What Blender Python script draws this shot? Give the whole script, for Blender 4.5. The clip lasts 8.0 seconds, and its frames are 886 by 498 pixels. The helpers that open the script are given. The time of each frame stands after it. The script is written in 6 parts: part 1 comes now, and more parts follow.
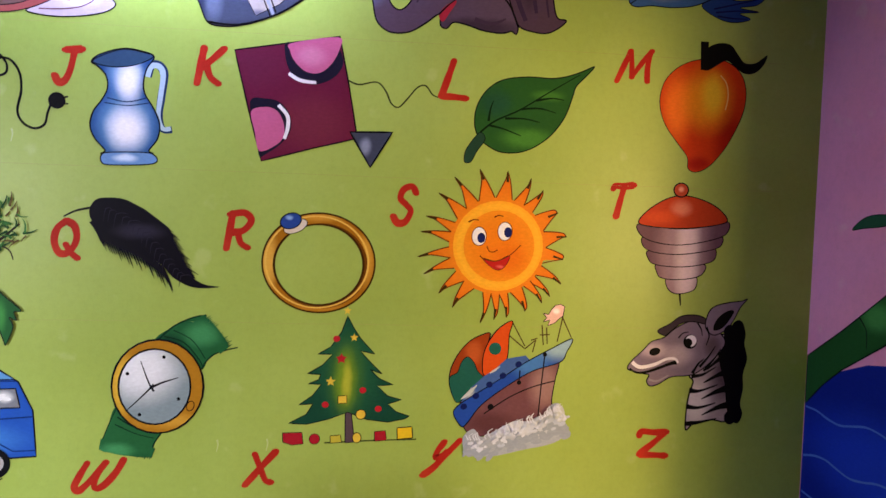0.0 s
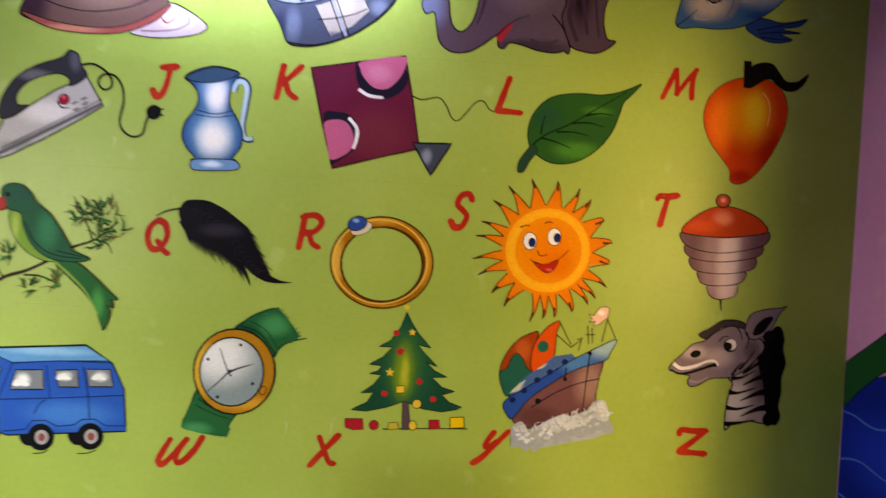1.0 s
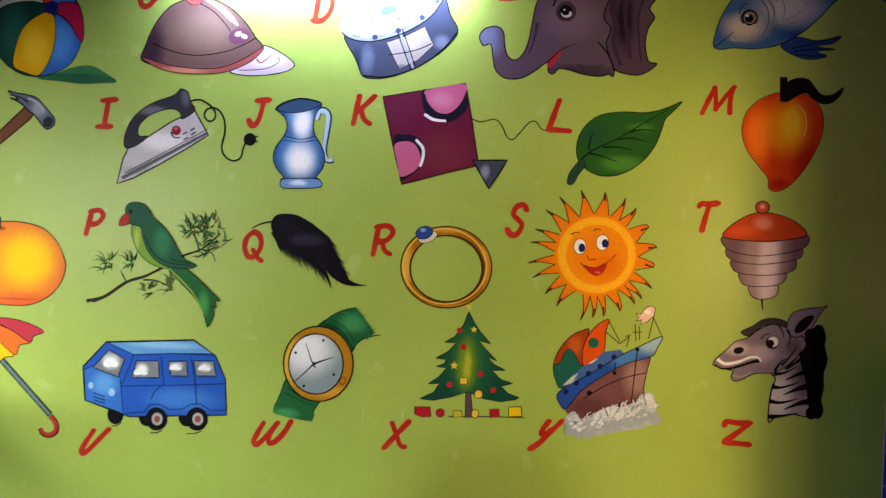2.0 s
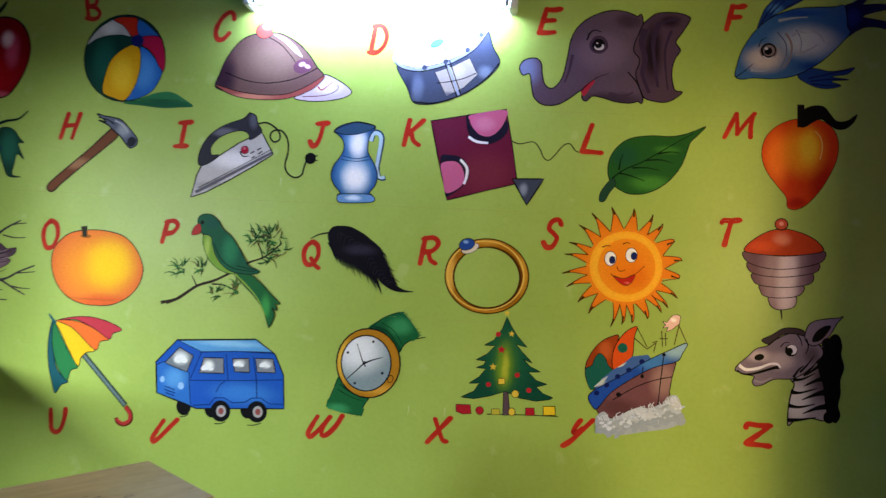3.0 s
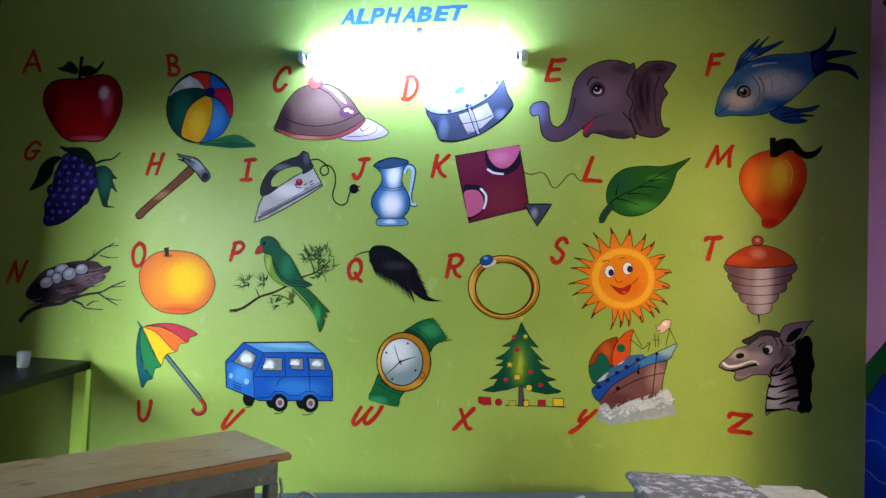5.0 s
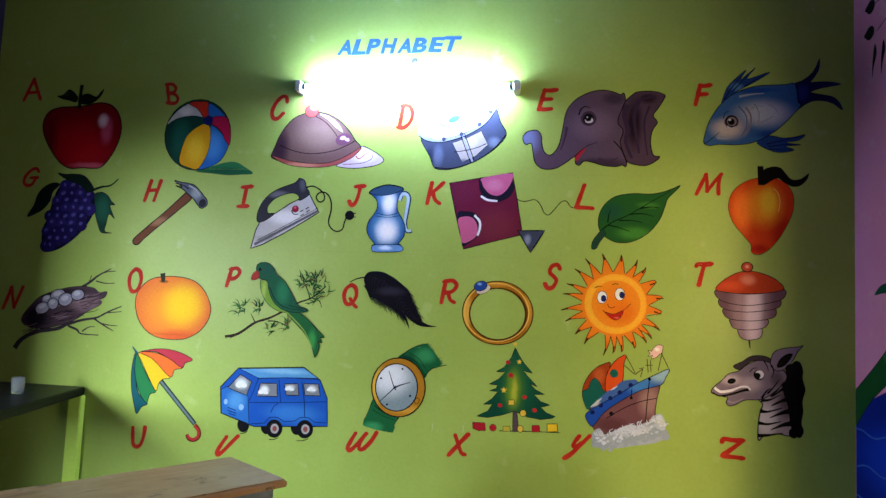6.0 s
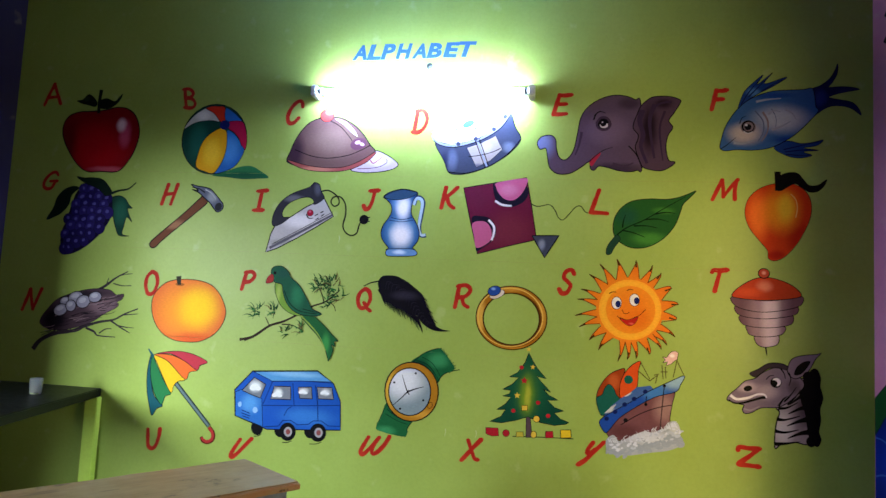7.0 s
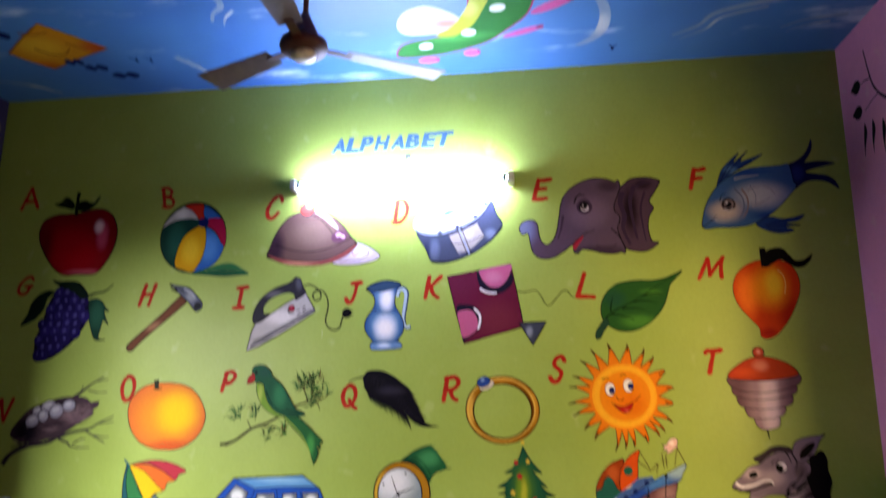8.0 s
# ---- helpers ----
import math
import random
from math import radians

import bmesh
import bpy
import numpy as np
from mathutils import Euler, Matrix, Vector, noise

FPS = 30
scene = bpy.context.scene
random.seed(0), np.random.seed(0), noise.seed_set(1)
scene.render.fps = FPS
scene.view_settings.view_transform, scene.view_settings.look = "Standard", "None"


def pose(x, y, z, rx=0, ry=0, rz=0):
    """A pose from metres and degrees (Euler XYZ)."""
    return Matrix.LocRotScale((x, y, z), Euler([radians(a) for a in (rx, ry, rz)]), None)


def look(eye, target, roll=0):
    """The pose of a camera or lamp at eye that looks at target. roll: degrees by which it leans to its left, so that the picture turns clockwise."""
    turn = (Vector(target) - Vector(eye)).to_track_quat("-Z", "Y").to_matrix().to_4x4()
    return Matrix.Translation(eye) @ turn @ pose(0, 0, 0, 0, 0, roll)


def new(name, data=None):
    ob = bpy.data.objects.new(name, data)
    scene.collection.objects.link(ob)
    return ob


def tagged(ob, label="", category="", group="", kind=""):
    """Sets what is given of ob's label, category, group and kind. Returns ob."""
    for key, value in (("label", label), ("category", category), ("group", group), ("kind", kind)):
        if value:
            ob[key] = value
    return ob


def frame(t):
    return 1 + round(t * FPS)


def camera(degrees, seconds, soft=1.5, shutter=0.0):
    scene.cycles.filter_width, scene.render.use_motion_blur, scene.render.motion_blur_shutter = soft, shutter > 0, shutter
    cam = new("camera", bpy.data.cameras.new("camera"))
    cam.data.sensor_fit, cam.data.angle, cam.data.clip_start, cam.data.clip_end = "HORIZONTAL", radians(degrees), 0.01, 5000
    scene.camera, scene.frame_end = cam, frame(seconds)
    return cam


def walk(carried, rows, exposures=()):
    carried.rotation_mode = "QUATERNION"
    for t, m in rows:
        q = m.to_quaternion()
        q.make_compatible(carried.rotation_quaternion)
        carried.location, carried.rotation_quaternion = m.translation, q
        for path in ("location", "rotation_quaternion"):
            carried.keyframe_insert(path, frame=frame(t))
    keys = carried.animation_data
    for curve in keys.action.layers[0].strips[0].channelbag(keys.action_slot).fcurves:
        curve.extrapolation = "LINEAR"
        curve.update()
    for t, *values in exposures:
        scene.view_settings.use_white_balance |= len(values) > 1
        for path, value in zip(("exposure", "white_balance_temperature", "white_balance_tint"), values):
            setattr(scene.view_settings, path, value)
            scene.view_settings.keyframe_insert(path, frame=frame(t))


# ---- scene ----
cam = camera(68.1, 8.0, 1.4, 0.5)
PATH = [
    (0, (0.746, -2.266, 1.562), (0.947, -0.278, 1.471), 1.8),
    (0.5, (0.656, -2.327, 1.555), (0.914, -0.348, 1.431), 2.6),
    (1, (0.673, -2.443, 1.534), (0.757, -0.446, 1.474), 2.8),
    (1.5, (0.695, -2.606, 1.512), (0.634, -0.607, 1.506), 2.2),
    (2.8, (0.638, -2.929, 1.472), (0.48, -0.936, 1.419), 2.6),
    (3, (0.628, -2.996, 1.447), (0.44, -1.005, 1.491), 2.9),
    (3.5, (0.722, -3.16, 1.443), (0.467, -1.176, 1.447), 4.1),
    (4, (0.766, -3.287, 1.47), (0.465, -1.31, 1.493), 2.2),
    (4.2, (0.761, -3.35, 1.464), (0.494, -1.369, 1.544), 2.6),
    (5.3, (0.729, -3.546, 1.438), (0.433, -1.57, 1.527), 2.5),
    (5.5, (0.733, -3.551, 1.449), (0.468, -1.571, 1.561), 2.2),
    (6, (0.739, -3.565, 1.457), (0.462, -1.591, 1.611), 2.5),
    (6.5, (0.747, -3.566, 1.456), (0.47, -1.592, 1.626), 2.7),
    (7, (0.735, -3.567, 1.451), (0.418, -1.6, 1.62), 2.9),
    (7.5, (0.727, -3.547, 1.478), (0.393, -1.582, 1.651), 2.0),
    (7.8, (0.739, -3.527, 1.531), (0.454, -1.565, 1.794), 0.9),
    (8, (0.766, -3.506, 1.561), (0.472, -1.565, 1.946), 0.3),
]
EXPOSURES = [(0, 0.17, 6900, 42), (0.5, 0.08, 6800, 26), (1.0, 0.08, 8000, 31), (1.5, 0.04, 7800, 31), (3.5, -0.05, 6400, 25), (5.5, -0.03, 6150, 27), (6.5, -0.03, 6450, 32), (7.5, -0.03, 6300, 30), (8.0, 0.0, 7200, 40)]
walk(cam, [(t, look(eye, target, roll)) for t, eye, target, roll in PATH], EXPOSURES)

# ---- daylight and lamps ----
world = bpy.data.worlds.new("daylight")
world.use_nodes = True
scene.world = world
sky = world.node_tree.nodes.new("ShaderNodeTexSky")
sky.sky_type, sky.sun_disc = "NISHITA", False
sky.sun_elevation, sky.sun_rotation = radians(40), radians(60)
world.node_tree.links.new(sky.outputs[0], world.node_tree.nodes["Background"].inputs[0])
world.node_tree.nodes["Background"].inputs[1].default_value = 0.15

X0, X1, Y1, TOP = -2.6, 2.346, -8.5, 3.29          # the room: west, east, south, ceiling
DOOR = (-2.40, -1.34, 0.0, 2.05)                   # doorway in the east wall: y0, y1, z0, z1
WINDOW = (-4.9, -1.98, 0.84, 2.1)                  # window in the west wall
TUBE_GLOW, DOOR_WATTS, RIDGE_WATTS, WINDOW_WATTS = 300, 95, 72, 2000


def daylight(name, m, width, height, watts, colour):
    lamp = new(name, bpy.data.lights.new(name, "AREA"))
    lamp.data.shape, lamp.data.size, lamp.data.size_y = "RECTANGLE", width, height
    lamp.data.energy, lamp.data.color = watts, colour
    lamp.matrix_world = m


daylight("doorway_daylight", look((2.87, -2.63, 1.25), (.7, 0, 1.05)), .9, .9, DOOR_WATTS, (1, .87, .35))
# Added narrow lamp beyond the doorway; makes the bright ridge on the north wall.
daylight("ridge_lamp", look((3.42, -3.97, 1.75), (1.6, 0, 1.3)), .34, .6, RIDGE_WATTS, (1, .78, .28))
daylight("window_daylight", look((-4.85, -8.15, 2.95), (-2.4, -4.2, 1.9)), 2.3, 3.2, WINDOW_WATTS, (.76, 1, .95))


# ---- materials ----
def rgb(code):
    """Linear colour from a six-digit display colour."""
    v = [int(code[i:i + 2], 16) / 255 for i in (0, 2, 4)]
    return (*[c / 12.92 if c < .04045 else ((c + .055) / 1.055) ** 2.4 for c in v], 1)


class Nodes:
    """A short hand for building node trees."""

    def __init__(self, name):
        self.mat = bpy.data.materials.new(name)
        self.mat.use_nodes = True
        self.tree = self.mat.node_tree
        self.bsdf = self.tree.nodes["Principled BSDF"]
        self.place = self.node("ShaderNodeTexCoord").outputs["Object"]

    def node(self, kind, **values):
        n = self.tree.nodes.new(kind)
        for key, value in values.items():
            n.inputs[int(key[1:]) if key[0] == "i" and key[1:].isdigit() else key].default_value = value
        return n

    def link(self, a, b):
        self.tree.links.new(a, b)

    def noise(self, scale, detail=4, rough=.6, stretch=None):
        n = self.node("ShaderNodeTexNoise", Scale=scale, Detail=detail, Roughness=rough)
        if stretch:
            m = self.node("ShaderNodeMapping", Scale=stretch)
            self.link(self.place, m.inputs[0])
            self.link(m.outputs[0], n.inputs[0])
        else:
            self.link(self.place, n.inputs[0])
        return n.outputs["Fac"]

    def ramp(self, fac, low, high, smooth=True):
        n = self.node("ShaderNodeMapRange", i1=low, i2=high)
        n.interpolation_type = "SMOOTHSTEP" if smooth else "LINEAR"
        self.link(fac, n.inputs[0])
        return n.outputs[0]

    def mix(self, fac, a, b, kind="MIX"):
        n = self.node("ShaderNodeMix")
        n.data_type, n.blend_type = "RGBA", kind
        for socket, value in ((0, fac), (6, a), (7, b)):
            if isinstance(value, (int, float, tuple)):
                n.inputs[socket].default_value = value
            else:
                self.link(value, n.inputs[socket])
        return n.outputs[2]

    def math(self, kind, a, b):
        n = self.node("ShaderNodeMath")
        n.operation = kind
        for socket, value in ((0, a), (1, b)):
            if isinstance(value, (int, float)):
                n.inputs[socket].default_value = value
            else:
                self.link(value, n.inputs[socket])
        return n.outputs[0]

    def done(self, colour, rough=.5, metal=0.0, bump=None, depth=.001, gloss=.5):
        if isinstance(colour, tuple):
            self.bsdf.inputs["Base Color"].default_value = colour
        else:
            self.link(colour, self.bsdf.inputs["Base Color"])
        if isinstance(rough, (int, float)):
            self.bsdf.inputs["Roughness"].default_value = rough
        else:
            self.link(rough, self.bsdf.inputs["Roughness"])
        self.bsdf.inputs["Metallic"].default_value = metal
        self.bsdf.inputs["Specular IOR Level"].default_value = gloss
        if bump is not None:
            n = self.node("ShaderNodeBump", Strength=.6, Distance=depth)
            self.link(bump, n.inputs["Height"])
            self.link(n.outputs[0], self.bsdf.inputs["Normal"])
        return self.mat


def paint(name, code, patches=(), rough=.42):
    """Brushed enamel paint: a base colour into which softer patches (colour, x, z, reach x, reach z in mm) were blended wet."""
    n = Nodes(name)
    wobble = n.node("ShaderNodeTexNoise", Scale=13, Detail=2)
    n.link(n.place, wobble.inputs[0])
    shift = n.node("ShaderNodeVectorMath")
    shift.operation = "MULTIPLY_ADD"
    shift.inputs[1].default_value, shift.inputs[2].default_value = (.016, 0, .016), (-.008, 0, -.008)
    n.link(wobble.outputs["Color"], shift.inputs[0])
    moved = n.node("ShaderNodeVectorMath")
    n.link(n.place, moved.inputs[0])
    n.link(shift.outputs[0], moved.inputs[1])
    colour = rgb(code)
    for tone, x, z, a, b in patches:
        m = n.node("ShaderNodeMapping", Location=(-x / a, 0, -z / b), Scale=(1000 / a, 0, 1000 / b))
        n.link(moved.outputs[0], m.inputs[0])
        far = n.node("ShaderNodeVectorMath")
        far.operation = "LENGTH"
        n.link(m.outputs[0], far.inputs[0])
        colour = n.mix(n.ramp(far.outputs["Value"], 1.15, .25), colour, rgb(tone))
    streak = n.noise(60, 4, .65, (1, 1, 2.2))
    tone = n.mix(n.ramp(streak, .3, .75), (.92, .92, .92, 1), (1.05, 1.05, 1.05, 1))
    return n.done(n.mix(1.0, colour, tone, "MULTIPLY"), rough, bump=streak, depth=.0003, gloss=.035)


def plaster(name, code, code2, rough, gloss=.5, scale=1.0):
    """Rolled oil paint over uneven plaster, with faint blotches and stains."""
    n = Nodes(name)
    cloud = n.noise(1.3 * scale, 6, .6)
    fine = n.noise(45, 5, .7)
    spots = n.noise(9, 3, .5)
    colour = n.mix(n.ramp(cloud, .3, .72), rgb(code), rgb(code2))
    colour = n.mix(n.math("MULTIPLY", n.ramp(spots, .62, .74), .13), colour, rgb("d9dca8"))
    colour = n.mix(n.math("MULTIPLY", n.ramp(fine, .35, .8), .1), colour, rgb("3c4418"))
    wave = n.math("ADD", n.math("MULTIPLY", n.noise(5, 3, .5), 1.2), n.math("MULTIPLY", n.noise(170, 3, .6), .22))
    return n.done(colour, n.math("ADD", n.math("MULTIPLY", fine, .1), rough - .05), bump=wave, depth=.0035, gloss=gloss)


def worn(name, code, code2, scrape, scale=6, stretch=(1, 1, 1), amount=.62, rough=.5, depth=.0015):
    """A used surface: two tones of grain, and scrapes down to a third colour."""
    n = Nodes(name)
    grain = n.noise(scale * 3, 6, .65, stretch)
    big = n.noise(scale * .6, 5, .6)
    marks = n.noise(scale * 2.2, 8, .72, stretch)
    colour = n.mix(n.ramp(grain, .3, .7), rgb(code), rgb(code2))
    colour = n.mix(n.math("MULTIPLY", n.ramp(big, .35, .7), .4), colour, rgb(code))
    colour = n.mix(n.ramp(marks, amount, amount + .06), colour, rgb(scrape))
    return n.done(colour, n.math("ADD", n.math("MULTIPLY", marks, .3), rough - .15), bump=grain, depth=depth)


def plain(name, code, rough=.45, metal=0.0, scale=30):
    n = Nodes(name)
    fac = n.noise(scale, 5, .6)
    tone = n.mix(n.ramp(fac, .3, .75), (.8, .8, .8, 1), (1.1, 1.1, 1.1, 1))
    return n.done(n.mix(1.0, rgb(code), tone, "MULTIPLY"), rough, metal, fac, .0006)


WALL_GREEN = plaster("green_wall_paint", "90a64a", "9cb256", .34, .13)
WALL_PINK = plaster("pink_wall_paint", "dc8098", "e68ea4", .4)
WALL_MAUVE = plaster("mauve_wall_paint", "241e42", "2c264c", .4)
WALL_DARK = plaster("dark_wall_paint", "2e2b24", "38342c", .5)
# Pier green is lightened in colour to stand in for light falling on it.
PIER_LIT_GREEN = plaster("pier_lit_green", "c0e452", "ccee60", .4)


def sky_paint():
    n = Nodes("painted_sky")
    streak = n.noise(2.4, 7, .62, (.5, 1.6, 1))
    deep = n.noise(.8, 3, .5)
    colour = n.mix(n.ramp(deep, .3, .7), rgb("1f5e9c"), rgb("3478b0"))
    colour = n.mix(n.ramp(streak, .56, .74), colour, rgb("c4d6e2"))
    return n.done(colour, .5, bump=n.noise(120, 3), depth=.0006)


CEILING_SKY = sky_paint()
FLOOR = worn("cement_floor", "908c82", "a09b90", "6a675f", 3, amount=.68, rough=.45)
GRANITE = worn("black_granite", "08090b", "121316", "5a5c62", 14, amount=.67, rough=.42, depth=.0012)
GRANITE.node_tree.nodes["Principled BSDF"].inputs["Specular IOR Level"].default_value = .2


def desk_top():
    """Tan varnished board, rubbed pale in places, with dark stains and long scratches."""
    n = Nodes("worn_desk_top")
    grain = n.noise(16, 6, .65, (3, .5, 1))
    cloud = n.noise(3.2, 5, .65)
    colour = n.mix(n.ramp(grain, .3, .7), rgb("94703e"), rgb("a68250"))
    colour = n.mix(n.math("MULTIPLY", n.ramp(cloud, .42, .68), .45), colour, rgb("b89c70"))
    stain = n.noise(7, 7, .7, (1.4, .8, 1))
    colour = n.mix(n.math("MULTIPLY", n.ramp(stain, .58, .66), .8), colour, rgb("4c3822"))
    scratch = n.noise(22, 3, .5, (1.6, .16, 1))
    colour = n.mix(n.math("MULTIPLY", n.ramp(scratch, .66, .72), .7), colour, rgb("6a4a28"))
    chip = n.noise(5.3, 8, .75)
    colour = n.mix(n.ramp(chip, .69, .72), colour, rgb("d8cbb0"))
    return n.done(colour, n.math("ADD", n.math("MULTIPLY", stain, .35), .3), bump=grain, depth=.0012)


DESK_WOOD = desk_top()
DESK_EDGE = worn("bare_orange_wood", "b87c44", "b0905e", "5a3c22", 8, (1, .5, 1), .58)
DESK_STEEL = worn("grey_blue_desk_paint", "66747e", "7c8a94", "d0cec6", 8, (1, 1, 1), .63, .5)
DESK_PANEL = worn("scratched_dark_panel", "45494c", "565a5c", "a0a09c", 9, (1, 1, 1), .68, .5)
SLATE = worn("scratched_slate_paint", "4a4e50", "5c6062", "9a9c9a", 8, (1, 1, 1), .7, .42)
FLAKED = worn("flaking_grey_paint", "7c6c62", "a89a90", "ece2d8", 13, (1, 1, 1), .51, .5, .003)
LAMINATE = plain("beige_laminate", "e2d6bc", .4)
METAL_WHITE = plain("white_enamel", "d4d6d2", .4)
FAN_BROWN = plain("brown_fan_enamel", "4e2016", .62)
FAN_BLADE = plain("dusty_fan_blade", "5a4238", .55)
FAN_PALE = plain("pale_fan_cap", "d8cfc4", .35)
CABLE = plain("white_cable_sheath", "d0cabc", .5)
PAPER = plain("crumpled_paper", "c8c8cc", .6)
NAIL = plain("grey_steel", "6a706c", .4, .6)


def glowing(name, colour, strength):
    n = Nodes(name)
    n.bsdf.inputs["Emission Color"].default_value = (*colour, 1)
    n.bsdf.inputs["Emission Strength"].default_value = strength
    return n.done(rgb("e8ece8"), .3)


TUBE = glowing("lit_fluorescent_tube", (.58, .9, 1.42), TUBE_GLOW)


def clear_glass():
    n = Nodes("clear_glass")
    n.bsdf.inputs["Transmission Weight"].default_value = .9
    n.bsdf.inputs["IOR"].default_value = 1.45
    return n.done((.96, 1, .98, 1), .02)


GLASS = clear_glass()


# ---- building helpers ----
def part(name, bm, material, parent=None, label=""):
    """Links a bmesh as one mesh object, under a thing or a part."""
    me = bpy.data.meshes.new(name)
    bm.to_mesh(me)
    bm.free()
    for m in material if isinstance(material, (list, tuple)) else [material]:
        me.materials.append(m)
    ob = new(name, me)
    ob.parent = parent
    return tagged(ob, label)


def thing(name, m, label, category, group="", kind=""):
    ob = new(name)
    ob.empty_display_size = .1
    ob.matrix_world = m
    return tagged(ob, label, category, group, kind)


def block(a, b, bevel=0.0, bm=None, wobble=0.0, steps=1):
    """A box from corner a to corner b with softened, slightly uneven edges."""
    bm = bm or bmesh.new()
    made = bmesh.ops.create_cube(bm, size=1)["verts"]
    for v in made:
        v.co = Vector([a[i] + (v.co[i] + .5) * (b[i] - a[i]) for i in range(3)])
    if steps > 1:
        edges = list({e for v in made for e in v.link_edges})
        long = max(e.calc_length() for e in edges)
        bmesh.ops.subdivide_edges(bm, edges=[e for e in edges if e.calc_length() > long * .6], cuts=steps, use_grid_fill=True)
    if bevel:
        bmesh.ops.bevel(bm, geom=[e for e in bm.edges if e.calc_face_angle(0) > .7], offset=bevel, segments=2, affect="EDGES")
    if wobble:
        for v in bm.verts:
            v.co += noise.noise_vector(v.co * 9) * wobble
    return bm


def lathe(profile, count=24):
    """A turned shape from (radius, height) pairs."""
    bm = bmesh.new()
    rings = [[bm.verts.new((r * math.cos(k * math.tau / count), r * math.sin(k * math.tau / count), z)) for k in range(count)] for r, z in profile]
    for lo, hi in zip(rings, rings[1:]):
        for k in range(count):
            bm.faces.new((lo[k], lo[(k + 1) % count], hi[(k + 1) % count], hi[k]))
    for ring, turn in ((rings[0], -1), (rings[-1], 1)):
        bm.faces.new(ring[::turn])
    for f in bm.faces:
        f.smooth = True
    return bm


def pipe(points, radius, sides=8):
    """A bent round bar or cable along points."""
    pts = [Vector(p) for p in points]
    bm, rings = bmesh.new(), []
    for i, p in enumerate(pts):
        way = (pts[min(i + 1, len(pts) - 1)] - pts[max(i - 1, 0)]).normalized()
        side = way.cross((0, 0, 1)) if abs(way.z) < .9 else way.cross((0, 1, 0))
        side.normalize()
        up = side.cross(way)
        rings.append([bm.verts.new(p + radius * (math.cos(k * math.tau / sides) * side + math.sin(k * math.tau / sides) * up)) for k in range(sides)])
    for lo, hi in zip(rings, rings[1:]):
        for k in range(sides):
            bm.faces.new((lo[k], lo[(k + 1) % sides], hi[(k + 1) % sides], hi[k])).smooth = True
    bm.faces.new(rings[0][::-1])
    bm.faces.new(rings[-1])
    return bm


# ---- the room ----
def structure(name, bm, material, label):
    return tagged(part(name, bm, material), label, name.split("_")[0], kind="structure")


structure("wall_north", block((X0 - .2, 0, 0), (X1 + .2, .2, TOP)), WALL_GREEN, "lime green oil-painted plaster wall with painted pictures")
# South wall is never in view; its dark colour keeps bounced light down.
structure("wall_south", block((X0 - .2, Y1 - .2, 0), (X1 + .2, Y1, TOP)), WALL_DARK, "plain unseen wall closing the room, dark to cut bounced light")


def side_wall(name, x, hole, material, label):
    """A wall 0.2 m thick along y with one opening."""
    bm = bmesh.new()
    y0, y1, z0, z1 = hole
    block((x, Y1, 0), (x + .2, y0, TOP), bm=bm)
    block((x, y1, 0), (x + .2, 0, TOP), bm=bm)
    block((x, y0, z1), (x + .2, y1, TOP), bm=bm)
    if z0 > 0:
        block((x, y0, 0), (x + .2, y1, z0), bm=bm)
    return structure(name, bm, material, label)


side_wall("wall_east", X1, DOOR, WALL_PINK, "pink painted wall with a doorway and a landscape mural")
side_wall("wall_west", X0 - .2, WINDOW, WALL_MAUVE, "mauve painted wall with a window opening")
structure("floor", block((X0 - .2, Y1 - .2, -.1), (X1 + .2, .2, 0)), FLOOR, "grey cement floor")
structure("ceiling", block((X0 - .2, Y1 - .2, TOP), (X1 + .2, .2, TOP + .15)), CEILING_SKY, "ceiling painted as blue sky with streaky clouds")


# ---- the lamp over the pictures ----
def tube_light():
    lamp = thing("tube_light", pose(0, 0, 2.626), "lit white fluorescent tube on a batten fixed to the wall", "lamp")
    part("batten", block((-.60, -.04, .0), (.60, 0, .034), .006), METAL_WHITE, lamp, "white enamelled batten")
    for s in (-1, 1):
        holder = bmesh.new()
        block((s * .615 - .018, -.10, -.030), (s * .615 + .018, 0, .034), .008, bm=holder)
        part("lamp_holder", holder, METAL_WHITE, lamp, "grey plastic lamp holder")
    bar = pipe([(-.597, -.08, 0), (-.3, -.08, 0), (.3, -.08, 0), (.597, -.08, 0)], .014, 14)
    tube = part("tube", bar, TUBE, lamp, "glowing glass tube")
    for s in (-1, 1):
        part("end_cap", pipe([(s * .572, -.08, 0), (s * .596, -.08, 0)], .0155, 14), NAIL, tube, "grey metal end cap")
    return lamp


tube_light()
hook = thing("wall_hook", pose(.03, 0, 2.80), "small grey steel hook screwed into the wall", "hook")
part("plate", lathe([(.016, 0), (.018, .003), (.012, .007)], 14), NAIL, hook).matrix_basis = pose(0, 0, 0, 90, 0, 0)
part("hanger", pipe([(0, -.004, 0), (0, -.02, -.004), (0, -.026, -.018), (0, -.018, -.03), (0, -.01, -.028)], .0035), NAIL, hook)


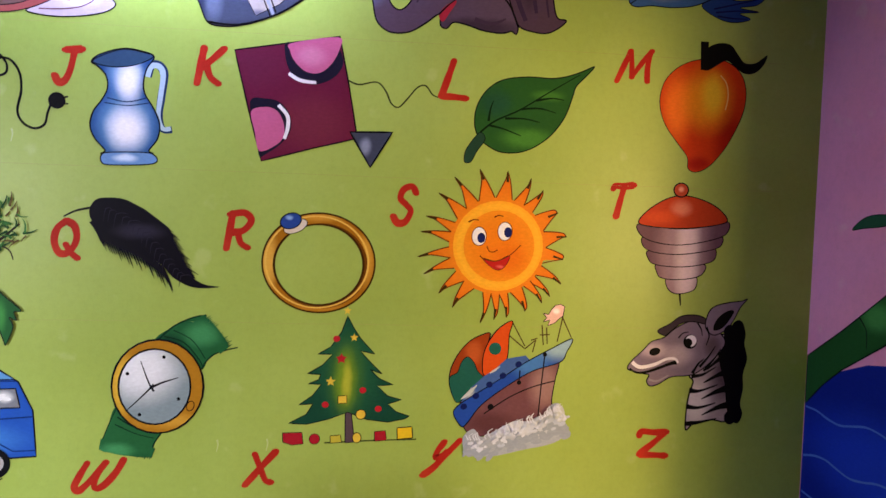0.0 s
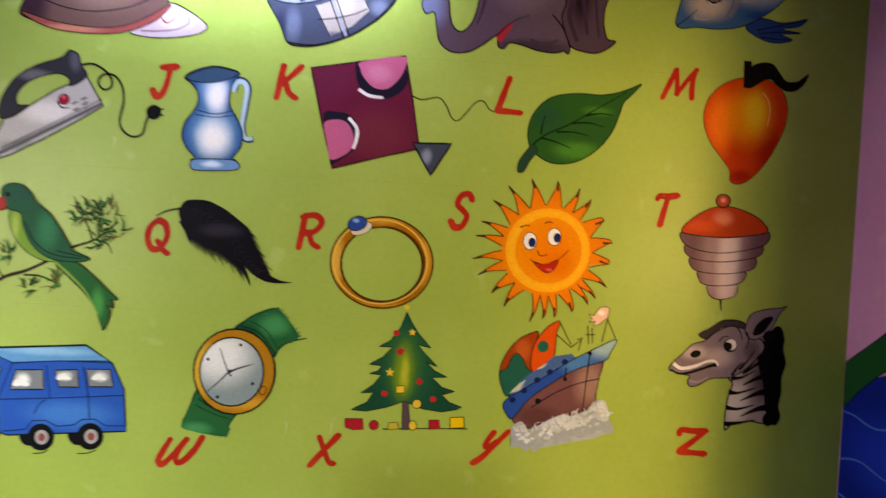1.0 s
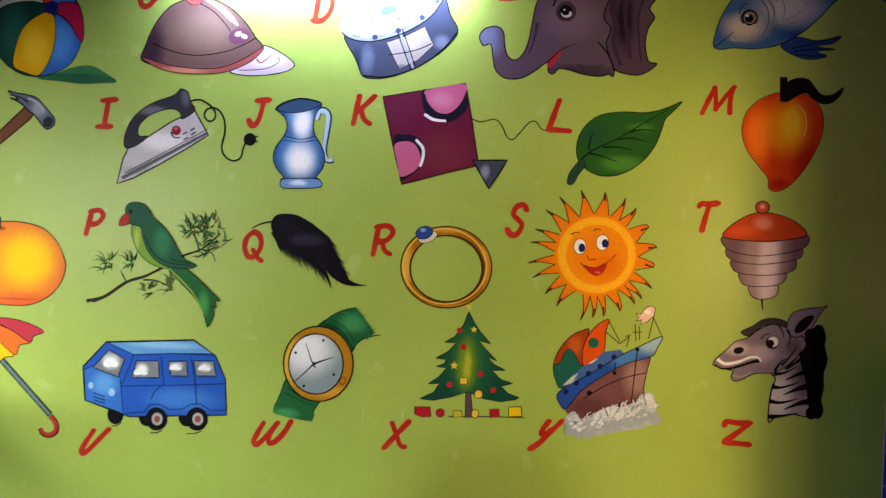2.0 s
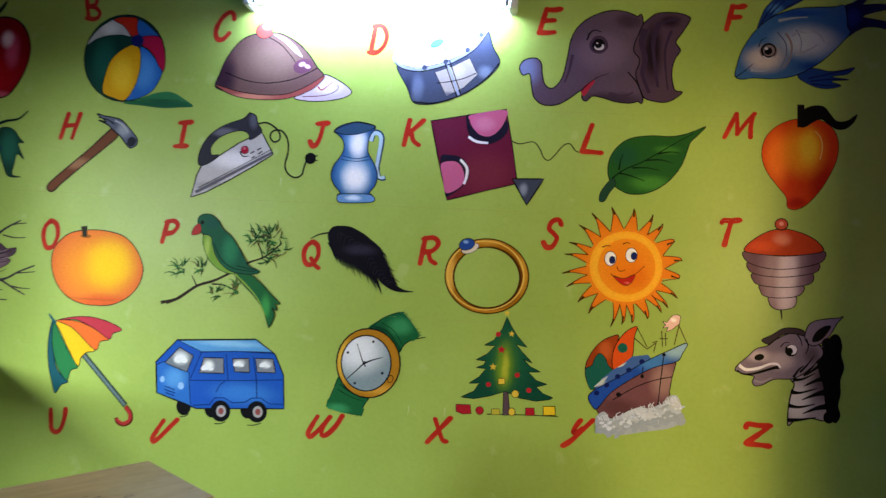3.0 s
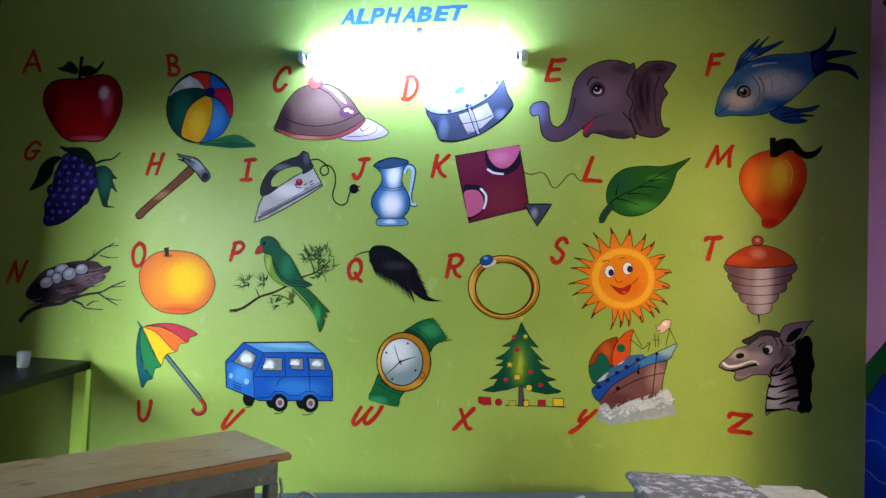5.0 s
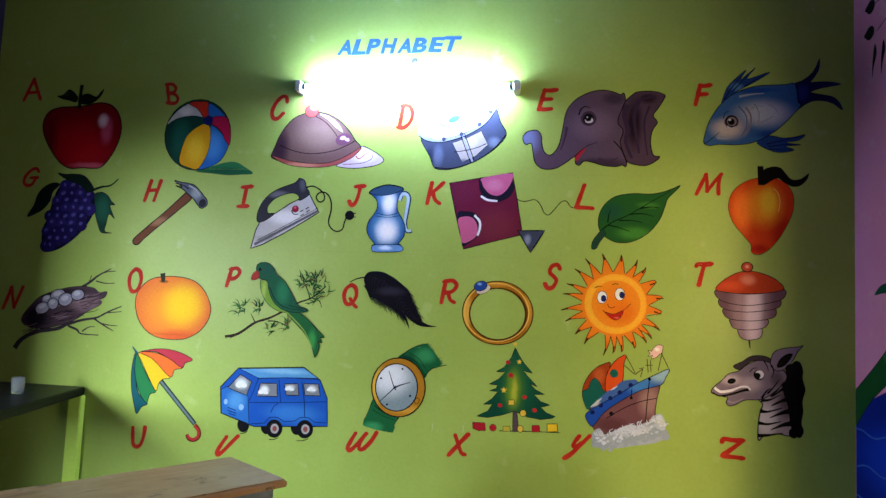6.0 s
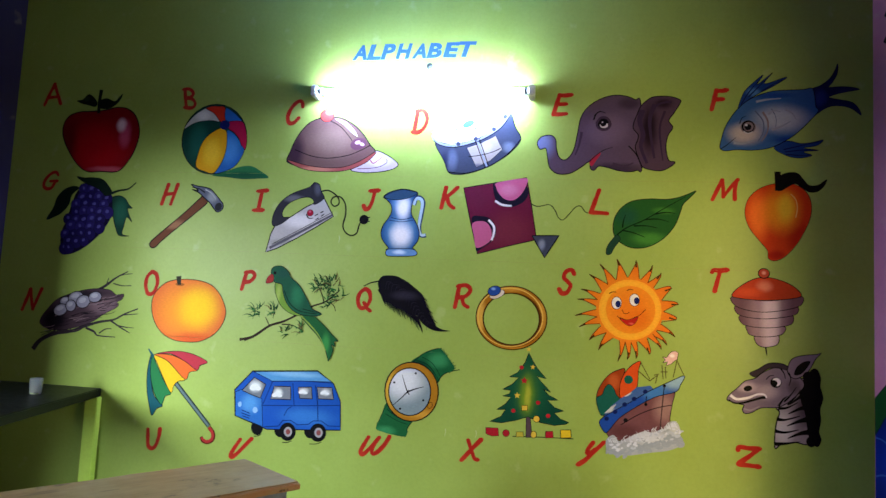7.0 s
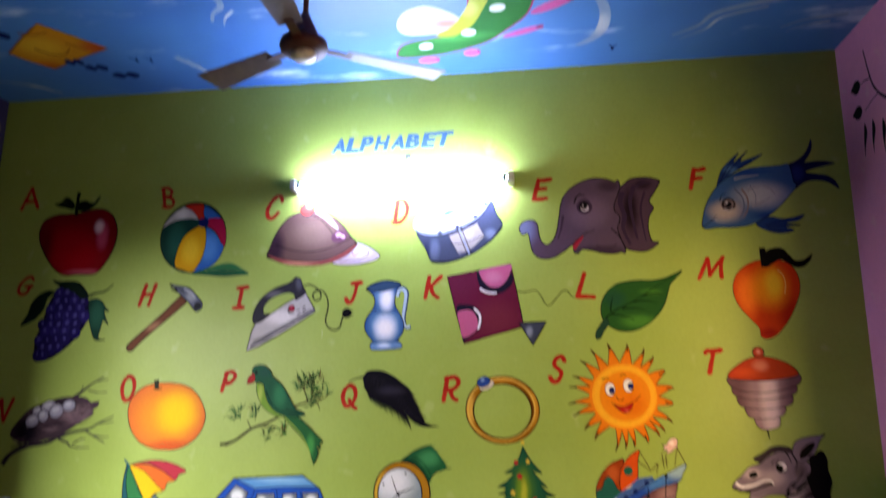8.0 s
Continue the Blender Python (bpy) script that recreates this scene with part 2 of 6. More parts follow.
# ---- counter in the corner ----
def slab():
    """A granite slab along the west wall; its free edge runs slightly outwards."""
    bm = bmesh.new()
    plan = [(X0 + .002, -.003), (-1.832, -.003), (-1.59, -1.15), (-1.51, -1.5), (X0 + .002, -1.5)]
    low = [bm.verts.new((x, y, .812)) for x, y in plan]
    high = [bm.verts.new((x, y, .86)) for x, y in plan]
    bm.faces.new(low)
    bm.faces.new(high[::-1])
    for k in range(len(plan)):
        j = (k + 1) % len(plan)
        bm.faces.new((low[k], high[k], high[j], low[j]))
    bmesh.ops.recalc_face_normals(bm, faces=bm.faces)
    bmesh.ops.bevel(bm, geom=bm.edges[:], offset=.005, segments=2, affect="EDGES")
    return bm


counter = thing("counter", pose(0, 0, 0), "black granite counter on a green masonry pier in the corner", "counter")
part("slab", slab(), GRANITE, counter, "polished black granite slab with chipped edge")
part("pier", block((-1.903, -.045, 0), (-1.823, -.003, .812), .004), PIER_LIT_GREEN, counter, "green painted pier, colour lightened to look lit")
part("pier", block((X0 + .002, -1.5, 0), (X0 + .08, -1.4, .812), .004), PIER_LIT_GREEN, counter, "green painted pier, colour lightened to look lit")


def tumbler():
    glass = thing("drinking_glass", pose(-1.965, -.36, .8605), "small clear glass tumbler standing on the black counter", "glass")
    part("tumbler", lathe([(.026, 0), (.029, .003), (.033, .085), (.031, .085), (.027, .012), (.004, .010)], 28), GLASS, glass)
    return glass


tumbler()


# ---- desks ----
def desk(name, m, length, width, height, top, label, rail=True):
    """A school desk: local x across its end, local y along it away from that end."""
    ob = thing(name, m, label, "desk", "school desks")
    slab_top = part("tabletop", block((0, 0, height - .028), (width, length, height), .006, wobble=.0022, steps=14), top, ob)
    part("edge_strip", block((width + .001, .004, height - .024), (width + .010, length, height - .003), .003, wobble=.0015, steps=10), DESK_EDGE, slab_top, "bare orange wooden edge")
    for x in (.02, width - .06):
        for y in (.03, length - .08):
            part("leg", block((x, y, 0), (x + .04, y + .04, height - .10), .004), DESK_STEEL, ob, "grey-blue painted leg")
    for x in (.022, width - .056):
        part("rail", block((x, .034, height - .10), (x + .034, length - .044, height - .03), .003), DESK_STEEL, ob)
    part("end_rail", block((.06, .036, height - .098), (width - .06, .062, height - .032), .003), DESK_STEEL, ob)
    if rail:
        part("side_panel", block((width - .05, .11, .34), (width - .032, length - .09, height - .101), .002), DESK_PANEL, ob, "scratched dark grey panel")
    return ob


desk("school_desk", pose(-.375, -1.152, 0, 0, 0, -36.8) @ Matrix.Diagonal((1, -1, 1, 1)), 1.25, .386, .83, DESK_WOOD, "long school desk with worn brown top and grey-blue legs")
desk("grey_school_desk", pose(1.038, -1.268, 0, 0, 0, 6) @ Matrix.Diagonal((1, -1, 1, 1)), 1.2, .37, .83, FLAKED, "school desk with flaking grey paint beside the wall", False)


def side_table():
    """A small laminate table whose corners are rounded in plan."""
    ob = thing("side_table", pose(1.412, -1.312, 0, 0, 0, 10), "small beige laminate table with rounded corners beside grey desk", "table")
    bm = block((0, -.62, .806), (.19, 0, .83))
    bmesh.ops.bevel(bm, geom=[e for e in bm.edges if abs(e.verts[0].co.z - e.verts[1].co.z) > .005], offset=.03, segments=4, affect="EDGES")
    part("tabletop", bm, LAMINATE, ob, "beige laminate top")
    for x in (.02, .145):
        for y in (-.60, -.045):
            part("leg", block((x, y, 0), (x + .025, y + .025, .805), .003), DESK_STEEL, ob, "grey-blue steel leg")
    return ob


side_table()


def low_bench():
    ob = thing("low_bench", pose(-.95, -.86, 0, 0, 0, 16.5), "long low bench with scratched dark slate-grey top", "bench")
    part("seat", block((0, -.32, .422), (2.3, 0, .45), .005, wobble=.001, steps=16), SLATE, ob)
    for x in (.06, 1.1, 2.2):
        for y in (-.29, -.07):
            part("leg", block((x, y, 0), (x + .04, y + .04, .421), .003), DESK_STEEL, ob)
    return ob


low_bench()


def curl(points, steps=6):
    """Smooth open curve through points in space."""
    pts = [Vector(p) for p in points]
    out = []
    for i in range(len(pts) - 1):
        a, b, c, d = pts[max(i - 1, 0)], pts[i], pts[i + 1], pts[min(i + 2, len(pts) - 1)]
        for k in range(steps):
            t = k / steps
            out.append(.5 * (2 * b + (c - a) * t + (2 * a - 5 * b + 4 * c - d) * t * t + (3 * b - a - 3 * c + d) * t ** 3))
    return out + [pts[-1]]


cord = thing("white_cord", pose(-.075, -1.375, .44), "loose white cord looped beside the desk leg", "cord")
part("cord", pipe(curl([(-.03, .0, .30), (-.025, .01, .25), (-.03, .01, .20), (.02, .03, .19), (-.02, .02, .14), (-.01, .02, .10), (-.05, .0, .07)]), .005), CABLE, cord)
part("cord", pipe(curl([(.0, .05, .20), (.03, .06, .235), (.07, .06, .225), (.09, .05, .19), (.12, .05, .15), (.115, .05, .08), (.10, .05, .012)]), .006), CABLE, cord)


def crumple():
    bm = bmesh.new()
    bmesh.ops.create_icosphere(bm, subdivisions=2, radius=.03)
    for v in bm.verts:
        v.co *= 1 + .5 * noise.noise(v.co * 60)
        v.co.z = max(v.co.z, -.02)
    return bm


paper = thing("paper_ball", pose(.95, -.52, .471), "crumpled pale paper scrap on the dark bench", "paper")
part("scrap", crumple(), PAPER, paper)


# ---- ceiling fan ----
def ceiling_fan():
    fan = thing("ceiling_fan", pose(-.15, -1.2, TOP), "brown ceiling fan with pale cap hanging on a rod", "fan")
    part("canopy", lathe([(.012, -.075), (.05, -.03), (.06, 0)], 24), FAN_BROWN, fan)
    part("rod", lathe([(.011, -.36), (.011, -.07)], 14), FAN_BROWN, fan)
    part("motor", lathe([(.05, -.465), (.088, -.457), (.096, -.435), (.090, -.412), (.058, -.398), (.05, -.365), (.032, -.33), (.014, -.29)], 32), FAN_BROWN, fan, "brown enamelled motor housing")
    part("cap", lathe([(.028, -.492), (.048, -.484), (.052, -.464)], 28), FAN_PALE, fan, "pale round bottom cap")
    for k in range(3):
        bm = block((.17, -.062, -.432), (.60, .062, -.428), .0015, steps=4)
        for v in bm.verts:
            v.co.y *= .75 + .4 * (v.co.x - .17) / .43
            v.co.z += .14 * v.co.y
        blade = part("blade", bm, FAN_BLADE, fan, "thin brown fan blade")
        blade.matrix_basis = pose(0, 0, 0, 0, 0, 34 + 120 * k)
        part("bracket", block((.085, -.02, -.437), (.20, .02, -.431), .002), FAN_BROWN, blade, "brown steel blade bracket")
    return fan


ceiling_fan()


# ---- painted pictures ----
LAYER = {}


def figure(name, m, label, group="painted alphabet pictures"):
    ob = thing(name, m, label, "painting", group)
    LAYER[ob] = 0
    return ob


def on_wall(x, z):
    return pose(x, 0, z)


def bend(points, closed, steps=5):
    """A brush line: a smooth curve through its turning points."""
    n, out = len(points), []
    for i in range(n if closed else n - 1):
        if closed:
            a, b, c, d = (points[(i + k) % n] for k in (-1, 0, 1, 2))
        else:
            a, b, c, d = (points[min(max(i + k, 0), n - 1)] for k in (-1, 0, 1, 2))
        for k in range(steps):
            t = k / steps
            out.append(tuple(.5 * (2 * b[j] + (c[j] - a[j]) * t + (2 * a[j] - 5 * b[j] + 4 * c[j] - d[j]) * t * t + (3 * b[j] - a[j] - 3 * c[j] + d[j]) * t ** 3) for j in (0, 1)))
    return out if closed else out + [tuple(points[-1])]


def ribbon(points, w0, w1, closed, depth, verts, faces):
    """Adds a brush stroke of changing width to a mesh's lists."""
    n, first = len(points), len(verts)
    for i, p in enumerate(points):
        a = points[(i - 1) % n] if closed else points[max(i - 1, 0)]
        b = points[(i + 1) % n] if closed else points[min(i + 1, n - 1)]
        dx, dz = b[0] - a[0], b[1] - a[1]
        size = math.hypot(dx, dz) or 1
        w = (w0 + (w1 - w0) * i / max(n - 1, 1)) / 2
        w *= 1 + .22 * noise.noise((p[0] * .02, p[1] * .02, first))
        for s in (1, -1):
            verts.append(((p[0] - s * dz / size * w) / 1000, -depth, (p[1] + s * dx / size * w) / 1000))
    for i in range(n if closed else n - 1):
        j = (i + 1) % n
        faces.append((first + 2 * i, first + 2 * i + 1, first + 2 * j + 1, first + 2 * j))


def film_of_paint(fig, name, verts, faces, slots, materials, label=""):
    me = bpy.data.meshes.new(name)
    me.from_pydata(verts, [], faces)
    for m in materials:
        me.materials.append(m)
    for f, s in zip(me.polygons, slots):
        f.material_index = s
    bm = bmesh.new()
    bm.from_mesh(me)
    bm.normal_update()
    for f in bm.faces:
        if f.normal.y > 0:
            f.normal_flip()
    bm.to_mesh(me)
    bm.free()
    ob = new(name, me)
    ob.parent = fig
    return tagged(ob, label)


def next_depth(fig):
    LAYER[fig] += 1
    return .0003 + .00005 * LAYER[fig]


def patch(fig, name, material, points, line=0, smooth=True, ink=None):
    """A filled brush shape from its turning points in mm, with a painted outline of that width."""
    from mathutils.geometry import tessellate_polygon
    depth = next_depth(fig)
    pts = bend(points, True) if smooth else bend_straight(points)
    verts = [(x / 1000, -depth, z / 1000) for x, z in pts]
    faces = list(tessellate_polygon([[Vector((x, z, 0)) for x, z in pts]]))
    slots = [0] * len(faces)
    if line:
        ribbon(pts, line, line, True, depth + .00003, verts, faces)
    slots += [1] * (len(faces) - len(slots))
    return film_of_paint(fig, name, verts, faces, slots, [material, ink or INK])


def bend_straight(points, steps=5):
    out = []
    for (a, b), (c, d) in zip(points, [*points[1:], points[0]]):
        out += [(a + (c - a) * k / steps, b + (d - b) * k / steps) for k in range(steps)]
    return out


def stroke(fig, name, material, points, w0, w1, smooth=True):
    """An open brush stroke; widths in mm."""
    verts, faces = [], []
    ribbon(bend(points, False) if smooth else points, w0, w1, False, next_depth(fig), verts, faces)
    return film_of_paint(fig, name, verts, faces, [0] * len(faces), [material])


def oval(fig, name, material, x, z, a, b, turn=0, line=0):
    c, s = math.cos(radians(turn)), math.sin(radians(turn))
    ring = [(a * math.cos(k * math.tau / 28), b * math.sin(k * math.tau / 28)) for k in range(28)]
    return patch(fig, name, material, [(x + p * c - q * s, z + p * s + q * c) for p, q in ring], line, False)


INK = paint("ink_black", "0f0d12")


def glyph(fig, name, char, material, start, along_x, along_z, bold=.035):
    """One capital letter in the built-in font, slanted and brushed on: start is its foot, along_x and along_z its width and height, in mm."""
    curve = bpy.data.curves.new("glyph", "FONT")
    curve.body, curve.offset, curve.resolution_u = char, bold, 4
    ob = new("glyph", curve)
    me = bpy.data.meshes.new_from_object(ob.evaluated_get(bpy.context.evaluated_depsgraph_get()))
    bpy.data.objects.remove(ob)
    xs, ys = [v.co.x for v in me.vertices], [v.co.y for v in me.vertices]
    x0, y0, w, h = min(xs), min(ys), max(xs) - min(xs), max(ys) - min(ys)
    depth = next_depth(fig)
    verts = []
    for v in me.vertices:
        u, t = (v.co.x - x0) / w, (v.co.y - y0) / h
        wave = 3 * noise.noise((u * 1.7 + ord(char), t * 1.7, .5))
        verts.append(((start[0] + u * along_x[0] + t * along_z[0] + wave) / 1000, -depth, (start[1] + u * along_x[1] + t * along_z[1] + wave) / 1000))
    faces = [tuple(p.vertices) for p in me.polygons]
    bpy.data.meshes.remove(me)
    return film_of_paint(fig, name, verts, faces, [0] * len(faces), [material])



fig = figure("apple_painting", on_wall(-1.99, 2.34), "shiny red apple with dark leaves painted on green wall")
P_APPLE_RED = paint("apple_red", "7d0a12", [("b20d18", -28, -39, 242, 187), ("6a0810", -235, 1, 86, 195), ("c84a66", 154, 48, 47, 101), ("e6c4cc", 125, 104, 39, 51), ("b8485a", 55, -171, 156, 23)])
patch(fig, "skin", P_APPLE_RED, [(-39, 192), (14, 199), (82, 214), (152, 207), (209, 168), (243, 98), (247, 24), (222, -63), (181, -134), (140, -177), (95, -188), (11, -186), (-57, -191), (-114, -171), (-170, -122), (-230, -41), (-267, 37), (-268, 108), (-234, 159), (-170, 184), (-101, 188)], 6.6)
P_APPLE_LEAF = paint("apple_leaf", "10180f", [("22301c", -130, 271, 31, 23)])
patch(fig, "leaf", P_APPLE_LEAF, [(-194, 256), (-156, 264), (-121, 296), (-88, 285), (-53, 246), (-65, 217), (-113, 228), (-161, 238)])
patch(fig, "leaf", P_APPLE_LEAF, [(-49, 217), (-31, 260), (14, 271), (66, 253), (94, 282), (115, 299), (100, 260), (62, 221), (6, 203)])
stroke(fig, "stem", P_APPLE_LEAF, [(-37, 178), (-40, 235), (-34, 325)], 19.5, 23.4)

fig = figure("beach_ball_painting", on_wall(-1.25, 2.36), "striped beach ball painting in blue yellow green and red")
P_BALL_SHADOW = paint("ball_shadow", "1f6b42", [("145238", 201, -215, 216, 29)])
patch(fig, "shadow", P_BALL_SHADOW, [(5, -216), (92, -190), (179, -161), (249, -157), (304, -183), (360, -222), (291, -230), (203, -235), (113, -227)])
P_BALL_GREEN = paint("ball_green", "0a3a30", [("12564a", -105, -9, 72, 144)])
oval(fig, "ball", P_BALL_GREEN, -1, 3, 207, 212, 0, 5.0)
P_BALL_WHITE = paint("ball_white", "b8b8b4", [("dcdcd8", -84, 147, 58, 36)])
patch(fig, "panel", P_BALL_WHITE, [(-197, 63), (-178, 101), (-139, 147), (-94, 178), (-66, 189), (-20, 165), (25, 110), (-26, 116), (-98, 109), (-152, 91)], 3.7)
P_BALL_RED = paint("ball_red", "c8301c")
patch(fig, "panel", P_BALL_RED, [(-66, 189), (-30, 203), (13, 203), (54, 193), (62, 103), (29, 110), (-12, 158)], 3.7)
P_BALL_BLUE = paint("ball_blue", "1d5fae", [("3a86cc", 98, -57, 79, 108)])
patch(fig, "panel", P_BALL_BLUE, [(58, 189), (103, 172), (146, 135), (162, 114), (69, 110)], 3.7)
P_BALL_CRIMSON = paint("ball_crimson", "a8183c")
patch(fig, "panel", P_BALL_CRIMSON, [(80, 107), (166, 111), (195, 63), (207, 2), (202, -56), (179, -46), (157, 5), (121, 45), (87, 66)], 3.7)
patch(fig, "panel", P_BALL_BLUE, [(77, 59), (114, 45), (154, 5), (175, -33), (195, -59), (178, -111), (143, -159), (85, -190), (18, -202), (59, -136), (80, -61), (81, 11)], 3.7)
P_BALL_YELLOW = paint("ball_yellow", "d89a10", [("e8b828", -8, -76, 72, 108)])
patch(fig, "panel", P_BALL_YELLOW, [(36, 69), (70, 55), (81, 11), (80, -61), (59, -136), (14, -202), (-45, -193), (-101, -166), (-97, -94), (-72, -15), (-29, 34)], 3.7)
P_BALL_NAVY = paint("ball_navy", "141c5c")
oval(fig, "hub", P_BALL_NAVY, 60, 89, 32, 29)

fig = figure("cap_painting", on_wall(-0.47, 2.33), "brown riding cap with pale peak painted on wall")
P_CAP_PEAK = paint("cap_peak", "c4aeb4", [("e4d8dc", 235, -80, 88, 48)])
patch(fig, "peak", P_CAP_PEAK, [(73, -139), (137, -105), (199, -38), (225, -25), (283, -50), (328, -79), (349, -104), (321, -128), (256, -145), (157, -153)], 4.6)
P_CAP_BROWN = paint("cap_brown", "6a4c46", [("86685a", -41, 31, 187, 116), ("3a2430", -275, -45, 78, 146)])
patch(fig, "crown", P_CAP_BROWN, [(-298, -106), (-317, -86), (-297, -32), (-274, 29), (-231, 96), (-179, 144), (-102, 168), (-16, 168), (43, 145), (96, 109), (143, 60), (180, 7), (209, -25), (185, -65), (121, -105), (45, -133), (-45, -141), (-130, -139), (-217, -128)], 5.2)
P_CAP_BAND = paint("cap_band", "9c4a44", [("c87a66", -131, -136, 136, 20)])
patch(fig, "band", P_CAP_BAND, [(-313, -86), (-201, -114), (-80, -128), (38, -120), (136, -79), (209, -32), (207, -51), (154, -98), (56, -139), (-44, -151), (-164, -147), (-251, -125)], 3.5)
P_CAP_SHINE = paint("cap_shine", "d8d0da")
patch(fig, "shine", P_CAP_SHINE, [(-40, 161), (19, 145), (73, 102), (103, 56), (64, 79), (14, 125)])
P_INK = INK
stroke(fig, "seam", P_INK, [(-270, -25), (-170, -60), (-67, -72), (50, -54), (132, -20), (180, 7)], 4.4, 4.4)
stroke(fig, "seam", P_INK, [(-73, 151), (-6, 115), (53, 55), (79, 16)], 4.1, 4.1)
P_CAP_BUTTON = paint("cap_button", "d8483e", [("f0a488", -76, 198, 27, 20)])
oval(fig, "button", P_CAP_BUTTON, -89, 178, 41, 37, 0, 3.4)
P_CAP_BADGE = paint("cap_badge", "6a3e50")
oval(fig, "badge", P_CAP_BADGE, 109, 13, 48, 34, 15)
P_CAP_PINK = paint("cap_pink", "d8a2b4")
oval(fig, "badge", P_CAP_PINK, 104, 22, 17, 11, 20)
oval(fig, "badge", P_CAP_PINK, 130, 12, 15, 10, -20)
P_CAP_LINE = paint("cap_line", "6c3a48")
stroke(fig, "piping", P_CAP_LINE, [(112, -131), (189, -127), (244, -116), (282, -92), (278, -70)], 4.4, 3.4)
P_CAP_MARK = paint("cap_mark", "b04444")
stroke(fig, "mark", P_CAP_MARK, [(186, -81), (207, -97), (254, -60)], 8.2, 3.4)

fig = figure("drum_painting", on_wall(0.31, 2.35), "white and navy snare drum painting with two sticks")
P_DRUM_HEAD = paint("drum_head", "d8d8dc", [("f0f0f0", -6, 101, 128, 64)])
patch(fig, "head", P_DRUM_HEAD, [(-243, 50), (-226, 90), (-167, 142), (-42, 194), (84, 214), (176, 195), (172, 144), (115, 80), (29, 34), (-64, 1), (-143, -7), (-208, 5)], 3.3)
P_DRUM_NAVY = paint("drum_navy", "3c4254", [("5c6478", -123, -93, 36, 74), ("6a7286", 188, -15, 42, 36), ("2a3048", -170, -110, 34, 77)])
patch(fig, "shell", P_DRUM_NAVY, [(-224, 5), (-127, -19), (-32, 1), (60, 44), (136, 99), (189, 176), (220, 100), (254, 30), (205, -40), (130, -98), (38, -145), (-39, -168), (-93, -173), (-141, -161), (-171, -94)], 4.4)
P_DRUM_PANEL = paint("drum_panel", "a4968c", [("b4a89e", 63, -17, 45, 45), ("6a6470", 25, -126, 51, 19)])
patch(fig, "panel", P_DRUM_PANEL, [(-44, -21), (37, 8), (114, 48), (154, -28), (92, -90), (15, -132)], 2.2, False)
P_DRUM_RIM = paint("drum_rim", "8a90a0")
stroke(fig, "rim", P_DRUM_RIM, [(-240, 50), (-232, 25), (-198, 2), (-127, -10), (-33, 8), (60, 47), (136, 102), (189, 179)], 12.8, 12.8)
stroke(fig, "cord", P_DRUM_RIM, [(7, 34), (72, -125)], 9.6, 9.6)
stroke(fig, "cord", P_INK, [(-2, 30), (62, -131)], 4.5, 4.5)
stroke(fig, "cord", P_INK, [(20, 37), (81, -118)], 4.5, 4.5)
stroke(fig, "rim", P_INK, [(-235, 18), (-198, -7), (-127, -19), (-32, -2), (61, 37), (140, 93), (192, 170)], 4.5, 4.5)
stroke(fig, "rim", P_INK, [(-222, 77), (-230, 44), (-199, 12), (-128, 0), (-33, 17), (54, 53), (126, 105), (174, 170)], 3.2, 3.2)
stroke(fig, "cord", P_INK, [(-32, -72), (34, -62), (96, -45), (145, -22)], 4.2, 4.2)
stroke(fig, "hoop", P_INK, [(-141, -161), (-40, -165), (69, -131), (145, -86), (204, -34), (251, 27)], 6.4, 6.4)
oval(fig, "lug", P_DRUM_NAVY, -93, 0, 12, 12)
oval(fig, "lug", P_DRUM_NAVY, 102, 86, 12, 12)
oval(fig, "lug", P_DRUM_NAVY, 4, 30, 12, 12)
oval(fig, "lug", P_DRUM_NAVY, 162, 157, 12, 12)
P_DRUM_STICK = paint("drum_stick", "9a8c94")
stroke(fig, "stick", P_DRUM_STICK, [(-184, 148), (-108, 103)], 4.5, 4.5)
oval(fig, "tip", P_DRUM_RIM, -97, 91, 19, 16, -20, 3.2)
stroke(fig, "stick", P_DRUM_STICK, [(-14, 146), (10, 104)], 4.5, 4.5)
oval(fig, "tip", P_DRUM_RIM, 11, 88, 13, 13, 0, 3.2)
P_DRUM_BOW = paint("drum_bow", "3f86c4")
oval(fig, "bow", P_DRUM_BOW, -41, 114, 32, 16, 25, 2.6)

fig = figure("elephant_painting", on_wall(1.04, 2.41), "grey-purple elephant head with raised trunk painted on wall")
P_ELEPHANT_GREY = paint("elephant_grey", "564456", [("6c7298", -358, -60, 78, 102), ("6a566a", -15, 31, 135, 105), ("3a2c3c", 36, -184, 180, 36), ("3e2f40", 99, 172, 75, 42)])
patch(fig, "head", P_ELEPHANT_GREY, [(158, 172), (128, 194), (83, 213), (24, 219), (-35, 206), (-94, 175), (-138, 131), (-160, 77), (-172, -1), (-187, -80), (-210, -124), (-239, -143), (-267, -125), (-281, -81), (-286, -34), (-305, -9), (-335, -6), (-369, -19), (-386, -51), (-369, -85), (-339, -79), (-328, -129), (-317, -179), (-291, -209), (-255, -221), (-201, -214), (-148, -182), (-104, -150), (-97, -187), (-76, -196), (-53, -174), (-9, -179), (51, -196), (109, -201), (147, -192), (173, -170)], 5.1)
P_ELEPHANT_EAR = paint("elephant_ear", "4c3848", [("22161f", 205, 33, 54, 165), ("2a1c28", 274, 173, 60, 36)])
patch(fig, "ear", P_ELEPHANT_EAR, [(158, 157), (139, 110), (123, 63), (124, 32), (148, 2), (146, -29), (135, -66), (151, -121), (175, -173), (225, -190), (274, -192), (314, -173), (342, -145), (310, -137), (295, -88), (294, -43), (304, 3), (326, 43), (305, 80), (333, 126), (361, 176), (360, 194), (317, 210), (265, 213), (215, 207), (184, 185)], 5.1)
